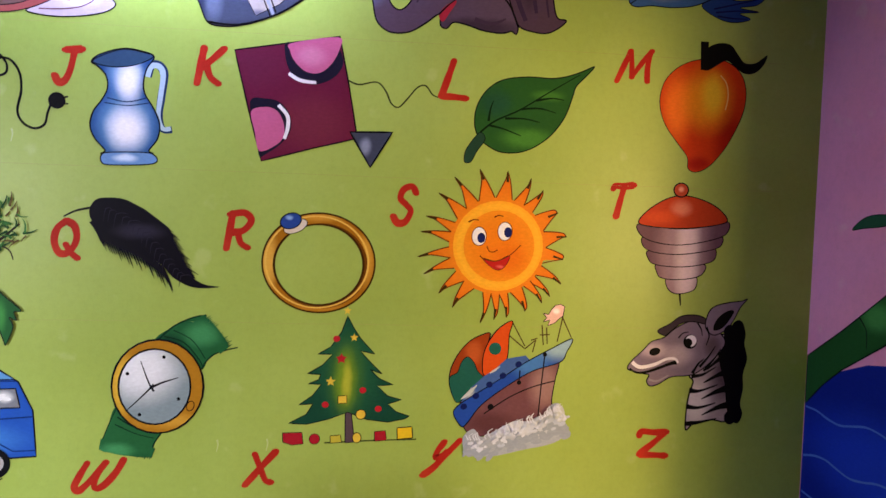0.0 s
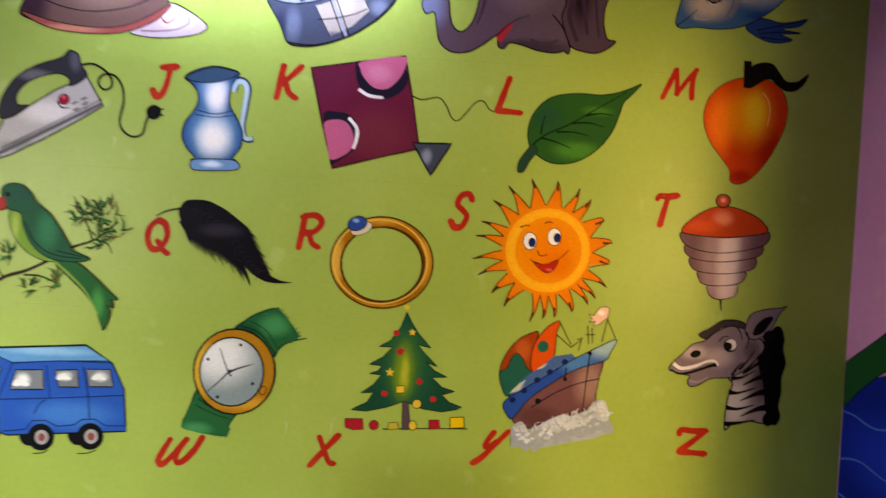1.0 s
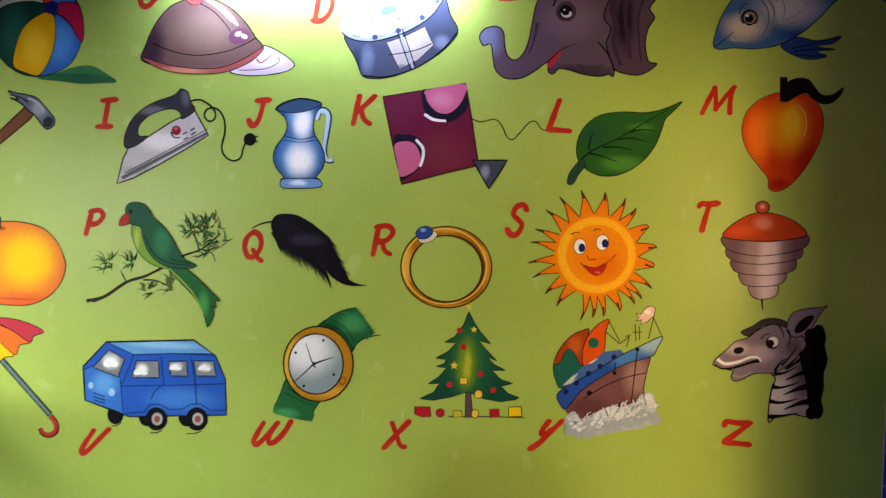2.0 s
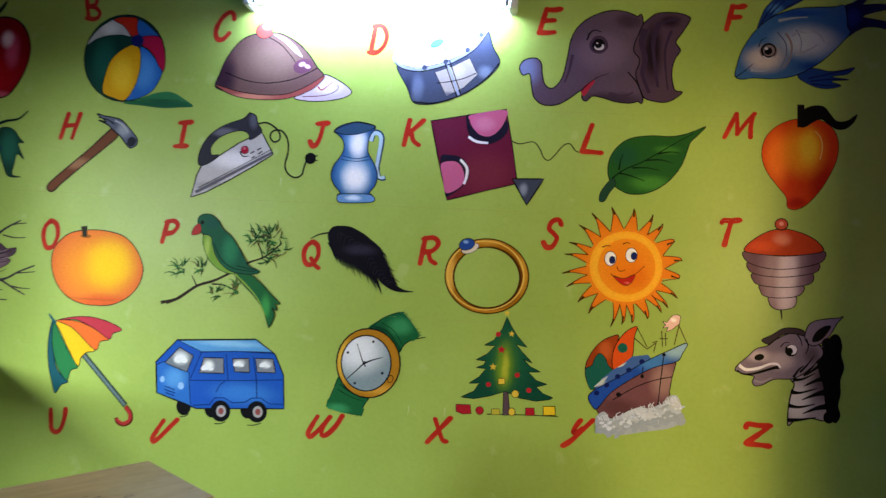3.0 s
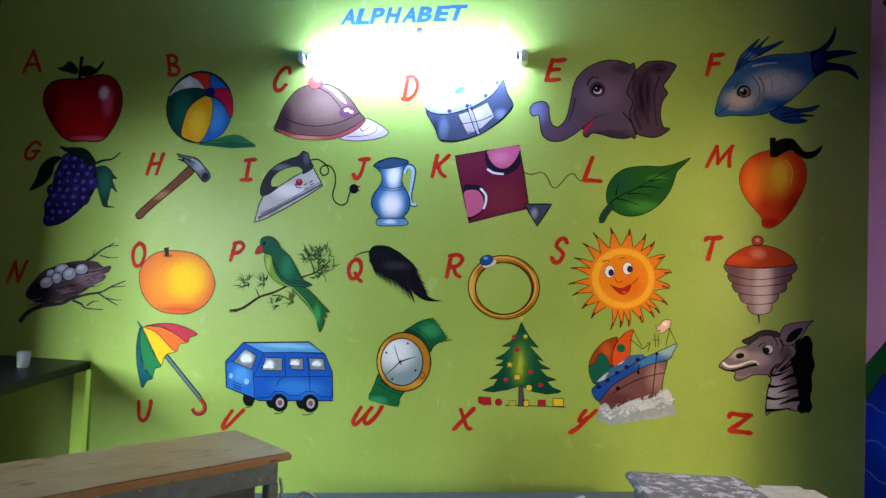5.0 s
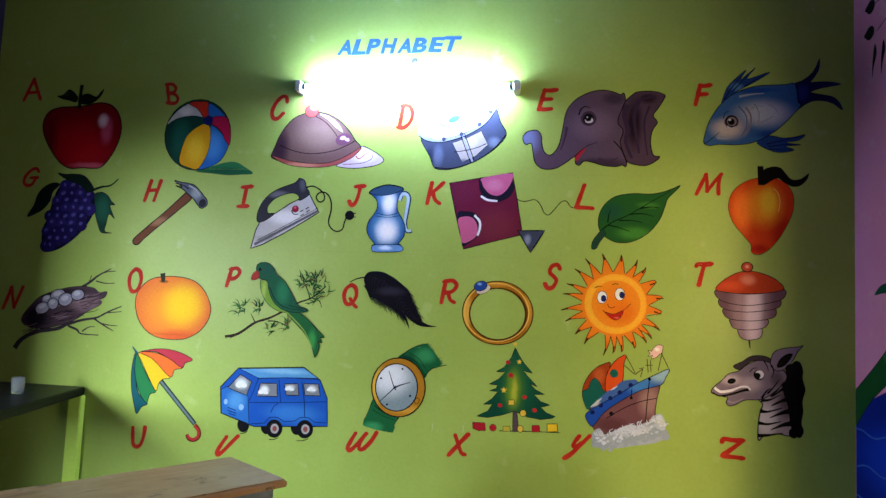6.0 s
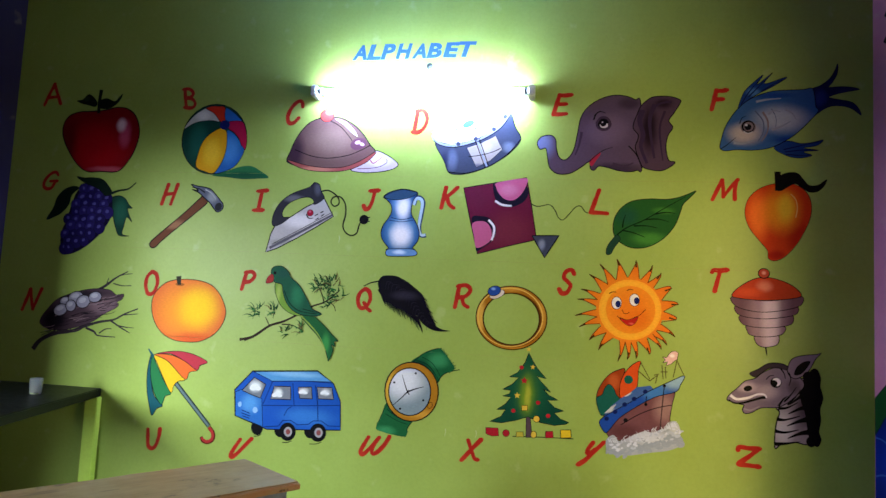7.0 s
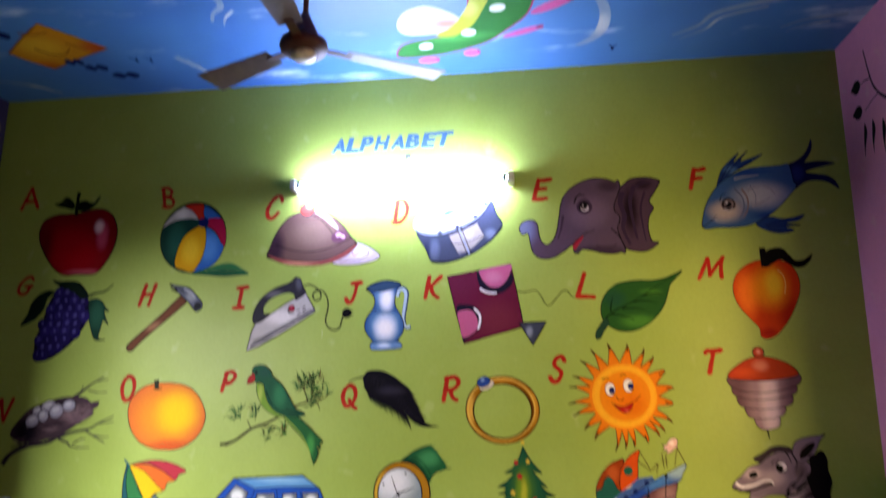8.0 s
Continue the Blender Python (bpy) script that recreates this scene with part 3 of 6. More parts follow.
P_EAR_FOLD = paint("ear_fold", "35263a")
stroke(fig, "fold", P_EAR_FOLD, [(168, 138), (154, 79), (174, 2), (164, -66), (198, -154)], 30.0, 15.0)
stroke(fig, "fold", P_EAR_FOLD, [(231, 169), (207, 89), (215, -13), (235, -126)], 24.0, 12.0)
stroke(fig, "fold", P_EAR_FOLD, [(284, 132), (260, 49), (265, -43), (279, -137)], 15.0, 6.0)
stroke(fig, "fold", P_EAR_FOLD, [(318, 182), (266, 176), (226, 151)], 15.0, 6.0)
stroke(fig, "crease", P_INK, [(100, -60), (139, -103), (160, -145), (173, -179)], 6.0, 7.2)
P_ELEPHANT_CREASE = paint("elephant_crease", "3e2e40")
stroke(fig, "crease", P_ELEPHANT_CREASE, [(-149, 14), (-161, -58), (-180, -114)], 15.0, 6.0)
stroke(fig, "crease", P_ELEPHANT_CREASE, [(20, -160), (79, -171), (128, -152)], 18.0, 6.0)
oval(fig, "lid", P_ELEPHANT_CREASE, -34, 59, 42, 39)
P_ELEPHANT_MOUTH = paint("elephant_mouth", "a22838")
patch(fig, "mouth", P_ELEPHANT_MOUTH, [(-104, -156), (-90, -128), (-52, -100), (-46, -109), (-66, -140), (-89, -174)])
stroke(fig, "crease", P_INK, [(-104, -150), (-70, -115), (-32, -87), (18, -68)], 6.0, 1.8)
stroke(fig, "crease", P_INK, [(-88, 81), (-74, 115), (-51, 128), (-33, 122)], 7.5, 2.4)
oval(fig, "eye", P_INK, -36, 60, 29, 29)
P_EYE_WHITE = paint("eye_white", "c4bcc4")
oval(fig, "eye", P_EYE_WHITE, -32, 52, 22, 16)
oval(fig, "eye", P_INK, -36, 62, 17, 17)
oval(fig, "glint", P_EYE_WHITE, -41, 68, 4, 4)
stroke(fig, "lid", P_ELEPHANT_CREASE, [(-72, 62), (-52, 92), (-20, 94), (2, 70)], 15, 9)
stroke(fig, "brow", P_INK, [(-84, 104), (-58, 128), (-26, 120)], 7, 3)

fig = figure("fish_painting", on_wall(1.92, 2.52), "blue fish with forked tail painted on green wall")
P_FISH_NAVY = paint("fish_navy", "141a48", [("24306e", 175, 94, 38, 54)])
patch(fig, "tail", P_FISH_NAVY, [(135, 139), (175, 160), (216, 193), (242, 234), (258, 276), (256, 222), (232, 175), (216, 151), (269, 154), (322, 151), (362, 139), (309, 127), (256, 115), (216, 97), (269, 85), (322, 73), (354, 44), (369, 3), (327, 35), (282, 50), (229, 50), (189, 32), (154, 11), (146, 79)], 2.3)
P_FISH_FIN = paint("fish_fin", "1c3a76", [("4676ac", -153, 124, 43, 27)])
patch(fig, "fin", P_FISH_FIN, [(-227, 30), (-216, 79), (-195, 130), (-153, 176), (-104, 218), (-134, 164), (-57, 230), (-98, 170), (12, 206), (-34, 169), (-84, 139), (-139, 109), (-188, 73)], 3.0)
patch(fig, "fin", P_FISH_FIN, [(-48, -173), (1, -139), (33, -136), (82, -147), (136, -141), (189, -128), (157, -158), (95, -171), (168, -182), (95, -191), (136, -209), (77, -224), (15, -213)], 3.0)
P_FISH_BLUE = paint("fish_blue", "31598c", [("a4a8b6", -14, -17, 167, 86), ("bcaaa4", -192, -97, 105, 70), ("1c3a80", 28, -130, 108, 27), ("1e4288", -83, 109, 162, 22)])
patch(fig, "body", P_FISH_BLUE, [(-314, -176), (-309, -134), (-293, -73), (-263, -13), (-227, 36), (-180, 79), (-125, 109), (-56, 130), (26, 136), (94, 139), (135, 145), (148, 103), (154, 49), (167, 26), (135, -16), (95, -61), (55, -100), (14, -130), (-40, -161), (-95, -179), (-163, -186), (-233, -184), (-288, -191)], 4.1)
P_FISH_LINE = paint("fish_line", "4a5474")
stroke(fig, "gill", P_FISH_LINE, [(-143, 24), (-104, -27), (-101, -87), (-125, -138)], 6.8, 2.7)
stroke(fig, "gill", P_FISH_LINE, [(-61, 34), (-38, -17), (-44, -77)], 4.1, 1.6)
stroke(fig, "mouth", P_INK, [(-311, -182), (-275, -155), (-236, -118)], 4.9, 2.2)
stroke(fig, "ray", P_FISH_NAVY, [(-213, 57), (-170, 130), (-109, 206)], 7.0, 2.7)
stroke(fig, "ray", P_FISH_NAVY, [(-175, 100), (-128, 151), (-65, 221)], 7.0, 2.7)
stroke(fig, "ray", P_FISH_NAVY, [(-114, 127), (-54, 166), (4, 197)], 7.0, 2.7)
stroke(fig, "ray", P_FISH_NAVY, [(-2, -181), (82, -159), (178, -134)], 7.0, 2.7)
stroke(fig, "ray", P_FISH_NAVY, [(6, -193), (82, -183), (157, -182)], 7.0, 2.7)
stroke(fig, "ray", P_FISH_NAVY, [(12, -205), (69, -210), (125, -209)], 7.0, 2.7)
stroke(fig, "ray", P_FISH_NAVY, [(167, 103), (210, 154), (248, 228)], 7.0, 2.7)
stroke(fig, "ray", P_FISH_NAVY, [(175, 91), (256, 139), (349, 139)], 7.0, 2.7)
stroke(fig, "ray", P_FISH_NAVY, [(175, 61), (269, 67), (349, 32)], 7.0, 2.7)
# Pale highlight strokes brushed over the fish's body.
P_FISH_HIGHLIGHT = paint("fish_highlight", "8c8e9e")
stroke(fig, "highlight", P_FISH_HIGHLIGHT, [(-138, 73), (-83, 85), (-15, 91)], 13.5, 4.1)
stroke(fig, "highlight", P_FISH_HIGHLIGHT, [(-60, -77), (-14, -59), (33, -29)], 13.5, 4.1)
stroke(fig, "highlight", P_FISH_HIGHLIGHT, [(-77, 6), (-50, 25), (-17, 19)], 10.8, 4.1)
stroke(fig, "highlight", P_FISH_HIGHLIGHT, [(5, 31), (38, 13), (60, -23)], 10.8, 4.1)
stroke(fig, "highlight", P_FISH_HIGHLIGHT, [(-247, -148), (-197, -151), (-147, -132)], 16.2, 4.1)
P_FISH_BROWN = paint("fish_brown", "7c6a6e")
stroke(fig, "gill", P_FISH_BROWN, [(-105, 18), (-80, -30), (-82, -90), (-109, -138)], 10.8, 4.1)
oval(fig, "socket", P_FISH_BROWN, -176, -63, 38, 35)
oval(fig, "eye", P_INK, -176, -60, 33, 33)
oval(fig, "iris", P_FISH_BROWN, -174, -61, 25, 25)
oval(fig, "pupil", P_INK, -177, -63, 17, 17)
oval(fig, "glint", P_EYE_WHITE, -185, -52, 7, 6)
stroke(fig, "lid", P_EYE_WHITE, [(-198, -86), (-176, -97), (-152, -86)], 7, 3)
stroke(fig, "brow", P_INK, [(-218, -46), (-207, -15), (-185, -3)], 4.9, 1.6)

fig = figure("grape_painting", on_wall(-2.02, 1.89), "purple grape bunch with dark green leaves painted on wall")
P_GRAPE_LEAF = paint("grape_leaf", "0d1f18", [("16402e", 199, 4, 53, 114)])
patch(fig, "leaf", P_GRAPE_LEAF, [(-292, -39), (-253, 32), (-234, 96), (-189, 147), (-133, 169), (-93, 159), (-135, 116), (-151, 56), (-192, 6), (-235, -20)], 3.2)
P_GRAPE_TEAL = paint("grape_leaf_teal", "10382c", [("1a5a48", 200, 20, 60, 100)])
patch(fig, "leaf", P_GRAPE_TEAL, [(139, 106), (187, 118), (226, 101), (252, 67), (277, 44), (248, 40), (263, -1), (282, -38), (246, -12), (233, -64), (227, -115), (273, -124), (205, -123), (177, -72), (156, -15), (141, 54)], 3.2)
P_GRAPE_DARK = paint("grape_dark", "120c2c")
patch(fig, "bunch", P_GRAPE_DARK, [(-92, 149), (0, 190), (99, 157), (141, 89), (141, -15), (90, -103), (22, -174), (-67, -233), (-153, -250), (-179, -199), (-181, -112), (-155, -42), (-129, 64)])
P_GRAPE = paint("grape", "1e1450")
P_GRAPE_LIGHT = paint("grape_light", "281e62")
P_GRAPE_GLINT = paint("grape_glint", "4c4890")
for row, (left, right) in enumerate([(-68, 92), (-102, 120), (-111, 133), (-129, 131), (-154, 113), (-168, 88), (-166, 56), (-161, -8), (-153, -95)]):
    count = max(2, round((right - left) / 57))
    for k in range(count):
        x, z = left + (right - left) * (k + .25 + .5 * (row % 2)) / count, 147 + row * -45.2 + random.uniform(-6, 6)
        size = random.uniform(31, 40)
        oval(fig, "grape", random.choice((P_GRAPE, P_GRAPE_LIGHT)), x, z, size, size, 0, 2.5)
        oval(fig, "glint", P_GRAPE_GLINT, x - 4, z + 8, size * random.uniform(.2, .42), size * .28, 30)
patch(fig, "leaf", P_GRAPE_LEAF, [(-109, 229), (-62, 223), (-4, 225), (54, 219), (95, 192), (136, 134), (96, 115), (42, 156), (-18, 179), (-67, 199)], 3.2)
stroke(fig, "tendril", P_GRAPE_LEAF, [(132, 130), (183, 149), (242, 160), (291, 200)], 15.2, 5.7)

fig = figure("hammer_painting", on_wall(-1.4, 1.9), "claw hammer with brown wooden handle painted on wall")
P_HAMMER_WOOD = paint("hammer_wood", "6e3e2a", [("9a6a4e", -71, -56, 144, 36)])
patch(fig, "handle", P_HAMMER_WOOD, [(-208, -183), (-196, -156), (-122, -89), (-5, 13), (85, 100), (112, 118), (141, 85), (84, 29), (-33, -69), (-134, -157), (-167, -192), (-192, -199)], 6.1)
P_HAMMER_STEEL = paint("hammer_steel", "5c6074", [("90949f", 167, 113, 43, 43)])
patch(fig, "head", P_HAMMER_STEEL, [(26, 187), (70, 178), (114, 172), (155, 160), (191, 127), (222, 94), (238, 74), (237, 44), (207, 26), (180, 49), (155, 79), (121, 105), (81, 138), (36, 157), (77, 151)], 6.1)
P_HAMMER_DARK = paint("hammer_dark", "24252e")
oval(fig, "face", P_HAMMER_DARK, 211, 57, 22, 25, -30)
stroke(fig, "claw", P_HAMMER_DARK, [(34, 170), (80, 162), (118, 140)], 4, 9)
stroke(fig, "shine", paint("steel_shine", "a8acb6"), [(120, 158), (160, 138), (192, 100)], 9, 4)

fig = figure("iron_painting", on_wall(-0.58, 1.92), "grey electric iron with black cord painted on wall")
P_IRON_GREY = paint("iron_grey", "b4acae", [("dcd4d6", -100, -31, 136, 54), ("94908e", -193, -158, 102, 27)])
patch(fig, "body", P_IRON_GREY, [(-295, -218), (-272, -112), (-249, -62), (-169, -17), (-72, 49), (36, 104), (98, 1), (4, -60), (-109, -129), (-224, -192)], 5.8, False)
P_IRON_SOLE = paint("iron_sole", "5a5660")
stroke(fig, "sole", P_IRON_SOLE, [(-274, -194), (-100, -98), (92, 9)], 17, 13)
stroke(fig, "sole", P_INK, [(-262, -172), (-95, -80), (93, 26)], 4.4, 3.4)
P_IRON_HANDLE = paint("iron_handle", "2e2c36", [("64626c", -144, 99, 82, 27), ("50505c", -5, 159, 27, 48)])
patch(fig, "handle", P_IRON_HANDLE, [(-262, -63), (-269, -23), (-250, 37), (-212, 88), (-147, 132), (-63, 164), (-38, 184), (-28, 194), (3, 182), (16, 143), (36, 104), (-19, 66), (-27, 92), (-59, 108), (-110, 100), (-170, 72), (-207, 28), (-204, -11), (-166, -13), (-218, -54)], 4.3)
stroke(fig, "ring", P_INK, [(-65, 9), (-50, -13), (-23, -12)], 6.8, 4.8)
P_IRON_RED = paint("iron_red", "a01830", [("d06078", -46, 23, 9, 9)])
oval(fig, "button", P_IRON_RED, -42, 17, 19, 19, 0, 2.7)
stroke(fig, "mark", P_INK, [(-14, 1), (6, 12)], 5.4, 5.4, False)
stroke(fig, "mark", P_INK, [(19, 18), (38, 29)], 5.4, 5.4, False)
stroke(fig, "mark", P_INK, [(-9, -22), (11, -11)], 5.4, 5.4, False)
stroke(fig, "mark", P_INK, [(24, -1), (43, 13)], 5.4, 5.4, False)
stroke(fig, "cord", P_INK, [(16, 143), (57, 150), (99, 129), (124, 100), (123, 70), (97, 60), (78, 85), (93, 112), (133, 113), (163, 75), (170, 17), (158, -49), (174, -87), (209, -105), (241, -91), (251, -52), (263, -19)], 8.2, 7.5)
oval(fig, "plug", P_INK, 279, -12, 27, 27)
stroke(fig, "prong", P_INK, [(294, -2), (314, 2)], 6.8, 5.4, False)
stroke(fig, "prong", P_INK, [(296, -22), (315, -21)], 6.8, 5.4, False)

fig = figure("jug_painting", on_wall(-0.07, 1.9), "blue and white water jug painted on green wall")
P_JUG_NAVY = paint("jug_navy", "1c3458")
stroke(fig, "handle", P_JUG_NAVY, [(50, 99), (61, 135), (87, 139), (105, 107), (96, 34), (90, -30), (102, -71), (131, -70)], 28.8, 22.4)
P_JUG_PALE = paint("jug_pale", "a8c0d0")
stroke(fig, "handle", P_JUG_PALE, [(50, 99), (61, 132), (87, 135), (101, 107), (93, 34), (87, -30), (102, -68), (127, -67)], 19.2, 14.4)
P_JUG_BLUE = paint("jug_blue", "1d4a80", [("3a74ac", -18, -56, 118, 128), ("6a9cc8", -14, -60, 96, 108), ("6a9cc8", -16, 100, 70, 100), ("f0ecee", -12, -72, 74, 84), ("f0ecee", -8, 84, 48, 84)])
patch(fig, "body", P_JUG_BLUE, [(-125, 140), (-94, 166), (-23, 187), (42, 179), (72, 164), (49, 125), (39, 80), (44, 42), (69, 1), (91, -52), (85, -103), (58, -142), (65, -154), (-86, -160), (-80, -147), (-112, -110), (-128, -69), (-118, -21), (-91, 18), (-74, 57), (-79, 96), (-104, 124)], 4.9)
P_JUG_DARK = paint("jug_dark", "2c4a66")
patch(fig, "mouth", P_JUG_DARK, [(-121, 140), (-87, 163), (-23, 184), (43, 176), (69, 164), (19, 137), (-36, 126), (-85, 128)], 3.3)
P_JUG_BASE = paint("jug_base", "5f8cc0", [("c8d8ea", -17, -170, 45, 16)])
patch(fig, "base", P_JUG_BASE, [(-92, -163), (-67, -153), (46, -149), (79, -160), (83, -179), (48, -189), (-64, -194), (-91, -186)], 3.8)
stroke(fig, "belt", P_JUG_NAVY, [(-75, 25), (-13, 14), (48, 29)], 3.8, 3.8)
stroke(fig, "belt", P_JUG_NAVY, [(-84, 9), (-12, 2), (59, 14)], 3.2, 3.2)

fig = figure("kite_painting", on_wall(0.47, 1.95), "maroon square kite with pink rounds painted on wall")
P_STRING = paint("string", "2c3018")
stroke(fig, "string", P_STRING, [(165, 71), (202, 59), (262, 70), (293, 40), (312, 1), (337, -11), (366, 18), (400, 59), (429, 66), (454, 36), (484, 28)], 5.3, 4.7)
P_KITE_MAROON = paint("kite_maroon", "641c34", [("642038", -146, 103, 124, 93), ("702838", 49, -79, 155, 124)])
patch(fig, "sail", P_KITE_MAROON, [(-211, 152), (134, 216), (169, 49), (200, -123), (53, -162), (-118, -212), (-164, -39)], 4.7, False)
P_INK2 = paint("ink2", "1c1828")
patch(fig, "round", P_INK2, [(-49, 178), (-25, 185), (-30, 153), (-13, 122), (23, 95), (66, 90), (107, 122), (133, 170), (147, 126), (118, 79), (58, 52), (-1, 63), (-37, 106)])
P_KITE_PINK = paint("kite_pink", "c05c82", [("c87492", 39, 145, 62, 43)])
patch(fig, "round", P_KITE_PINK, [(-25, 185), (128, 213), (133, 173), (107, 122), (66, 90), (19, 95), (-16, 128), (-30, 159)])
P_CHALK = paint("chalk", "e6e2e6")
stroke(fig, "shine", P_CHALK, [(-33, 84), (5, 63), (58, 58)], 11.2, 9.9)
patch(fig, "round", P_INK2, [(-159, -17), (-109, -3), (-59, -14), (-26, -56), (-24, -106), (-53, -150), (-100, -186), (-125, -197), (-133, -147)])
patch(fig, "round", P_KITE_PINK, [(-154, -48), (-108, -31), (-70, -42), (-47, -82), (-47, -129), (-77, -161), (-126, -178), (-141, -116)])
stroke(fig, "shine", P_CHALK, [(-65, -23), (-35, -57), (-33, -97), (-44, -135)], 12.4, 10.5)
P_KITE_TAIL = paint("kite_tail", "3c4254", [("8088a0", 228, -149, 25, 37)])
patch(fig, "tail", P_KITE_TAIL, [(175, -102), (319, -97), (246, -219)], 6.3, False)

fig = figure("leaf_painting", on_wall(1.27, 1.94), "dark green leaf with veins painted on wall")
P_LEAF_GREEN = paint("leaf_green", "1f5222", [("3a7a2c", -10, -88, 116, 46), ("1a4a30", -129, 28, 75, 64), ("357028", 57, 64, 70, 23)])
patch(fig, "blade", P_LEAF_GREEN, [(-183, -91), (-199, -44), (-192, 17), (-159, 73), (-102, 111), (-16, 125), (70, 124), (127, 135), (178, 154), (220, 173), (189, 136), (156, 100), (143, 57), (119, -9), (75, -70), (19, -114), (-38, -137), (-101, -139), (-148, -120)], 3.9)
P_LEAF_STALK = paint("leaf_stalk", "1f4030")
patch(fig, "stalk", P_LEAF_STALK, [(-178, -73), (-160, -96), (-188, -140), (-207, -176), (-230, -177), (-228, -141), (-206, -104)], 2.5)
P_LEAF_VEIN = paint("leaf_vein", "0a2010")
stroke(fig, "vein", P_LEAF_VEIN, [(-178, -73), (-127, -32), (-41, 10), (57, 73), (169, 142)], 7.5, 2.9)
stroke(fig, "vein", P_LEAF_VEIN, [(-147, -48), (-97, -58), (-33, -80)], 8.7, 2.3)
stroke(fig, "vein", P_LEAF_VEIN, [(-92, -22), (-26, -20), (31, -30)], 8.7, 2.3)
stroke(fig, "vein", P_LEAF_VEIN, [(-36, 13), (30, 18), (87, 5)], 8.7, 2.3)
stroke(fig, "vein", P_LEAF_VEIN, [(15, 45), (72, 55), (115, 51)], 8.7, 2.3)
stroke(fig, "vein", P_LEAF_VEIN, [(-150, -33), (-145, 7), (-135, 37)], 8.7, 2.3)

fig = figure("mango_painting", on_wall(1.91, 1.99), "orange-red mango with dark curling leaf painted on wall")
P_MANGO_ORANGE = paint("mango_orange", "c83a12", [("f07420", -109, -1, 70, 149), ("a82410", 89, -120, 70, 124), ("a82010", -26, -202, 59, 32), ("e08a18", -1, 31, 108, 135), ("e0b028", 21, 46, 54, 92)])
patch(fig, "fruit", P_MANGO_ORANGE, [(-75, 158), (-124, 130), (-162, 85), (-177, 26), (-168, -33), (-143, -82), (-102, -133), (-66, -178), (-61, -218), (-34, -231), (4, -218), (41, -185), (81, -132), (115, -67), (139, -2), (144, 61), (128, 116), (93, 153), (39, 173), (-21, 171)], 2.8)
P_MANGO_SHINE = paint("mango_shine", "d8aa60")
stroke(fig, "shine", P_MANGO_SHINE, [(45, 117), (69, 88), (77, 42), (69, -5)], 4.1, 5.4)
P_MANGO_LEAF = paint("mango_leaf", "100f0c")
patch(fig, "stalk", P_MANGO_LEAF, [(-35, 233), (-5, 233), (-4, 186), (-15, 133), (-31, 133)], 0.0, False)
patch(fig, "leaf", P_MANGO_LEAF, [(-15, 186), (-2, 216), (39, 231), (79, 226), (106, 195), (133, 166), (173, 167), (199, 185), (218, 197), (205, 162), (173, 132), (133, 128), (98, 150), (66, 170), (34, 155), (-1, 133), (-26, 139)])

fig = figure("nest_painting", on_wall(-2.01, 1.31), "twig nest with white eggs painted on a bare branch")
P_NEST_BRANCH = paint("nest_branch", "332a30")
stroke(fig, "branch", P_NEST_BRANCH, [(-305, -251), (-262, -195), (-171, -148), (-41, -124), (31, -93), (122, -64), (213, -46), (283, -8), (364, 26)], 30.4, 5.7)
stroke(fig, "branch", P_NEST_BRANCH, [(276, -15), (320, -10), (367, -4)], 7.6, 3.8)
stroke(fig, "branch", P_NEST_BRANCH, [(195, -53), (262, -90), (324, -119)], 11.4, 4.6)
stroke(fig, "branch", P_NEST_BRANCH, [(246, -80), (299, -87), (347, -88)], 7.6, 3.8)
stroke(fig, "branch", P_NEST_BRANCH, [(32, -103), (91, -123), (120, -145), (232, -148)], 15.2, 4.6)
stroke(fig, "branch", P_NEST_BRANCH, [(125, -131), (164, -105), (204, -100)], 9.1, 3.8)
stroke(fig, "branch", P_NEST_BRANCH, [(100, 127), (153, 163), (204, 203), (278, 243)], 19.0, 5.3)
stroke(fig, "branch", P_NEST_BRANCH, [(189, 168), (247, 157), (309, 160)], 7.6, 3.8)
stroke(fig, "branch", P_NEST_BRANCH, [(140, 145), (156, 200)], 7.6, 3.8)
stroke(fig, "branch", P_NEST_BRANCH, [(229, 217), (265, 226), (309, 231)], 6.1, 3.8)
P_NEST_BROWN = paint("nest_brown", "4a3640", [("17101a", -182, -64, 114, 99), ("7c6068", 129, 37, 129, 68), ("2a1e28", -29, 97, 228, 30)])
patch(fig, "base", P_NEST_BROWN, [(-274, -93), (-268, -52), (-228, 1), (-177, 55), (-104, 89), (6, 122), (100, 133), (175, 127), (215, 102), (263, 108), (255, 77), (224, 59), (237, 43), (217, 21), (189, 7), (136, -23), (84, -60), (-6, -98), (-117, -125), (-193, -129), (-233, -118)], 2.6)
P_NEST_TWIG = paint("nest_twig", "8a7078")
P_NEST_SHADE = paint("nest_shade", "1c141c")
for k in range(46):
    u, w = random.random(), random.uniform(-60, 45)
    x, z = -217 + 437 * u, -90 + 148 * u + w
    d = random.uniform(25, 70)
    stroke(fig, "twig", random.choice((P_NEST_TWIG, P_NEST_SHADE, P_NEST_SHADE)), [(x - d, z - d * .28 + random.uniform(-8, 8)), (x, z), (x + d * .6, z + d * .2 + random.uniform(-8, 8))], 4, 1.5)
P_EGG = paint("egg", "968fa2")
oval(fig, "egg", P_EGG, -118, 48, 34, 27, 15, 4.6)
oval(fig, "egg", P_EGG, -49, 75, 49, 34, 15, 4.6)
oval(fig, "egg", P_EGG, 3, 51, 46, 38, 20, 4.6)
oval(fig, "egg", P_EGG, 79, 82, 42, 32, 10, 4.6)
oval(fig, "egg", P_EGG, -143, -5, 46, 34, 20, 4.6)
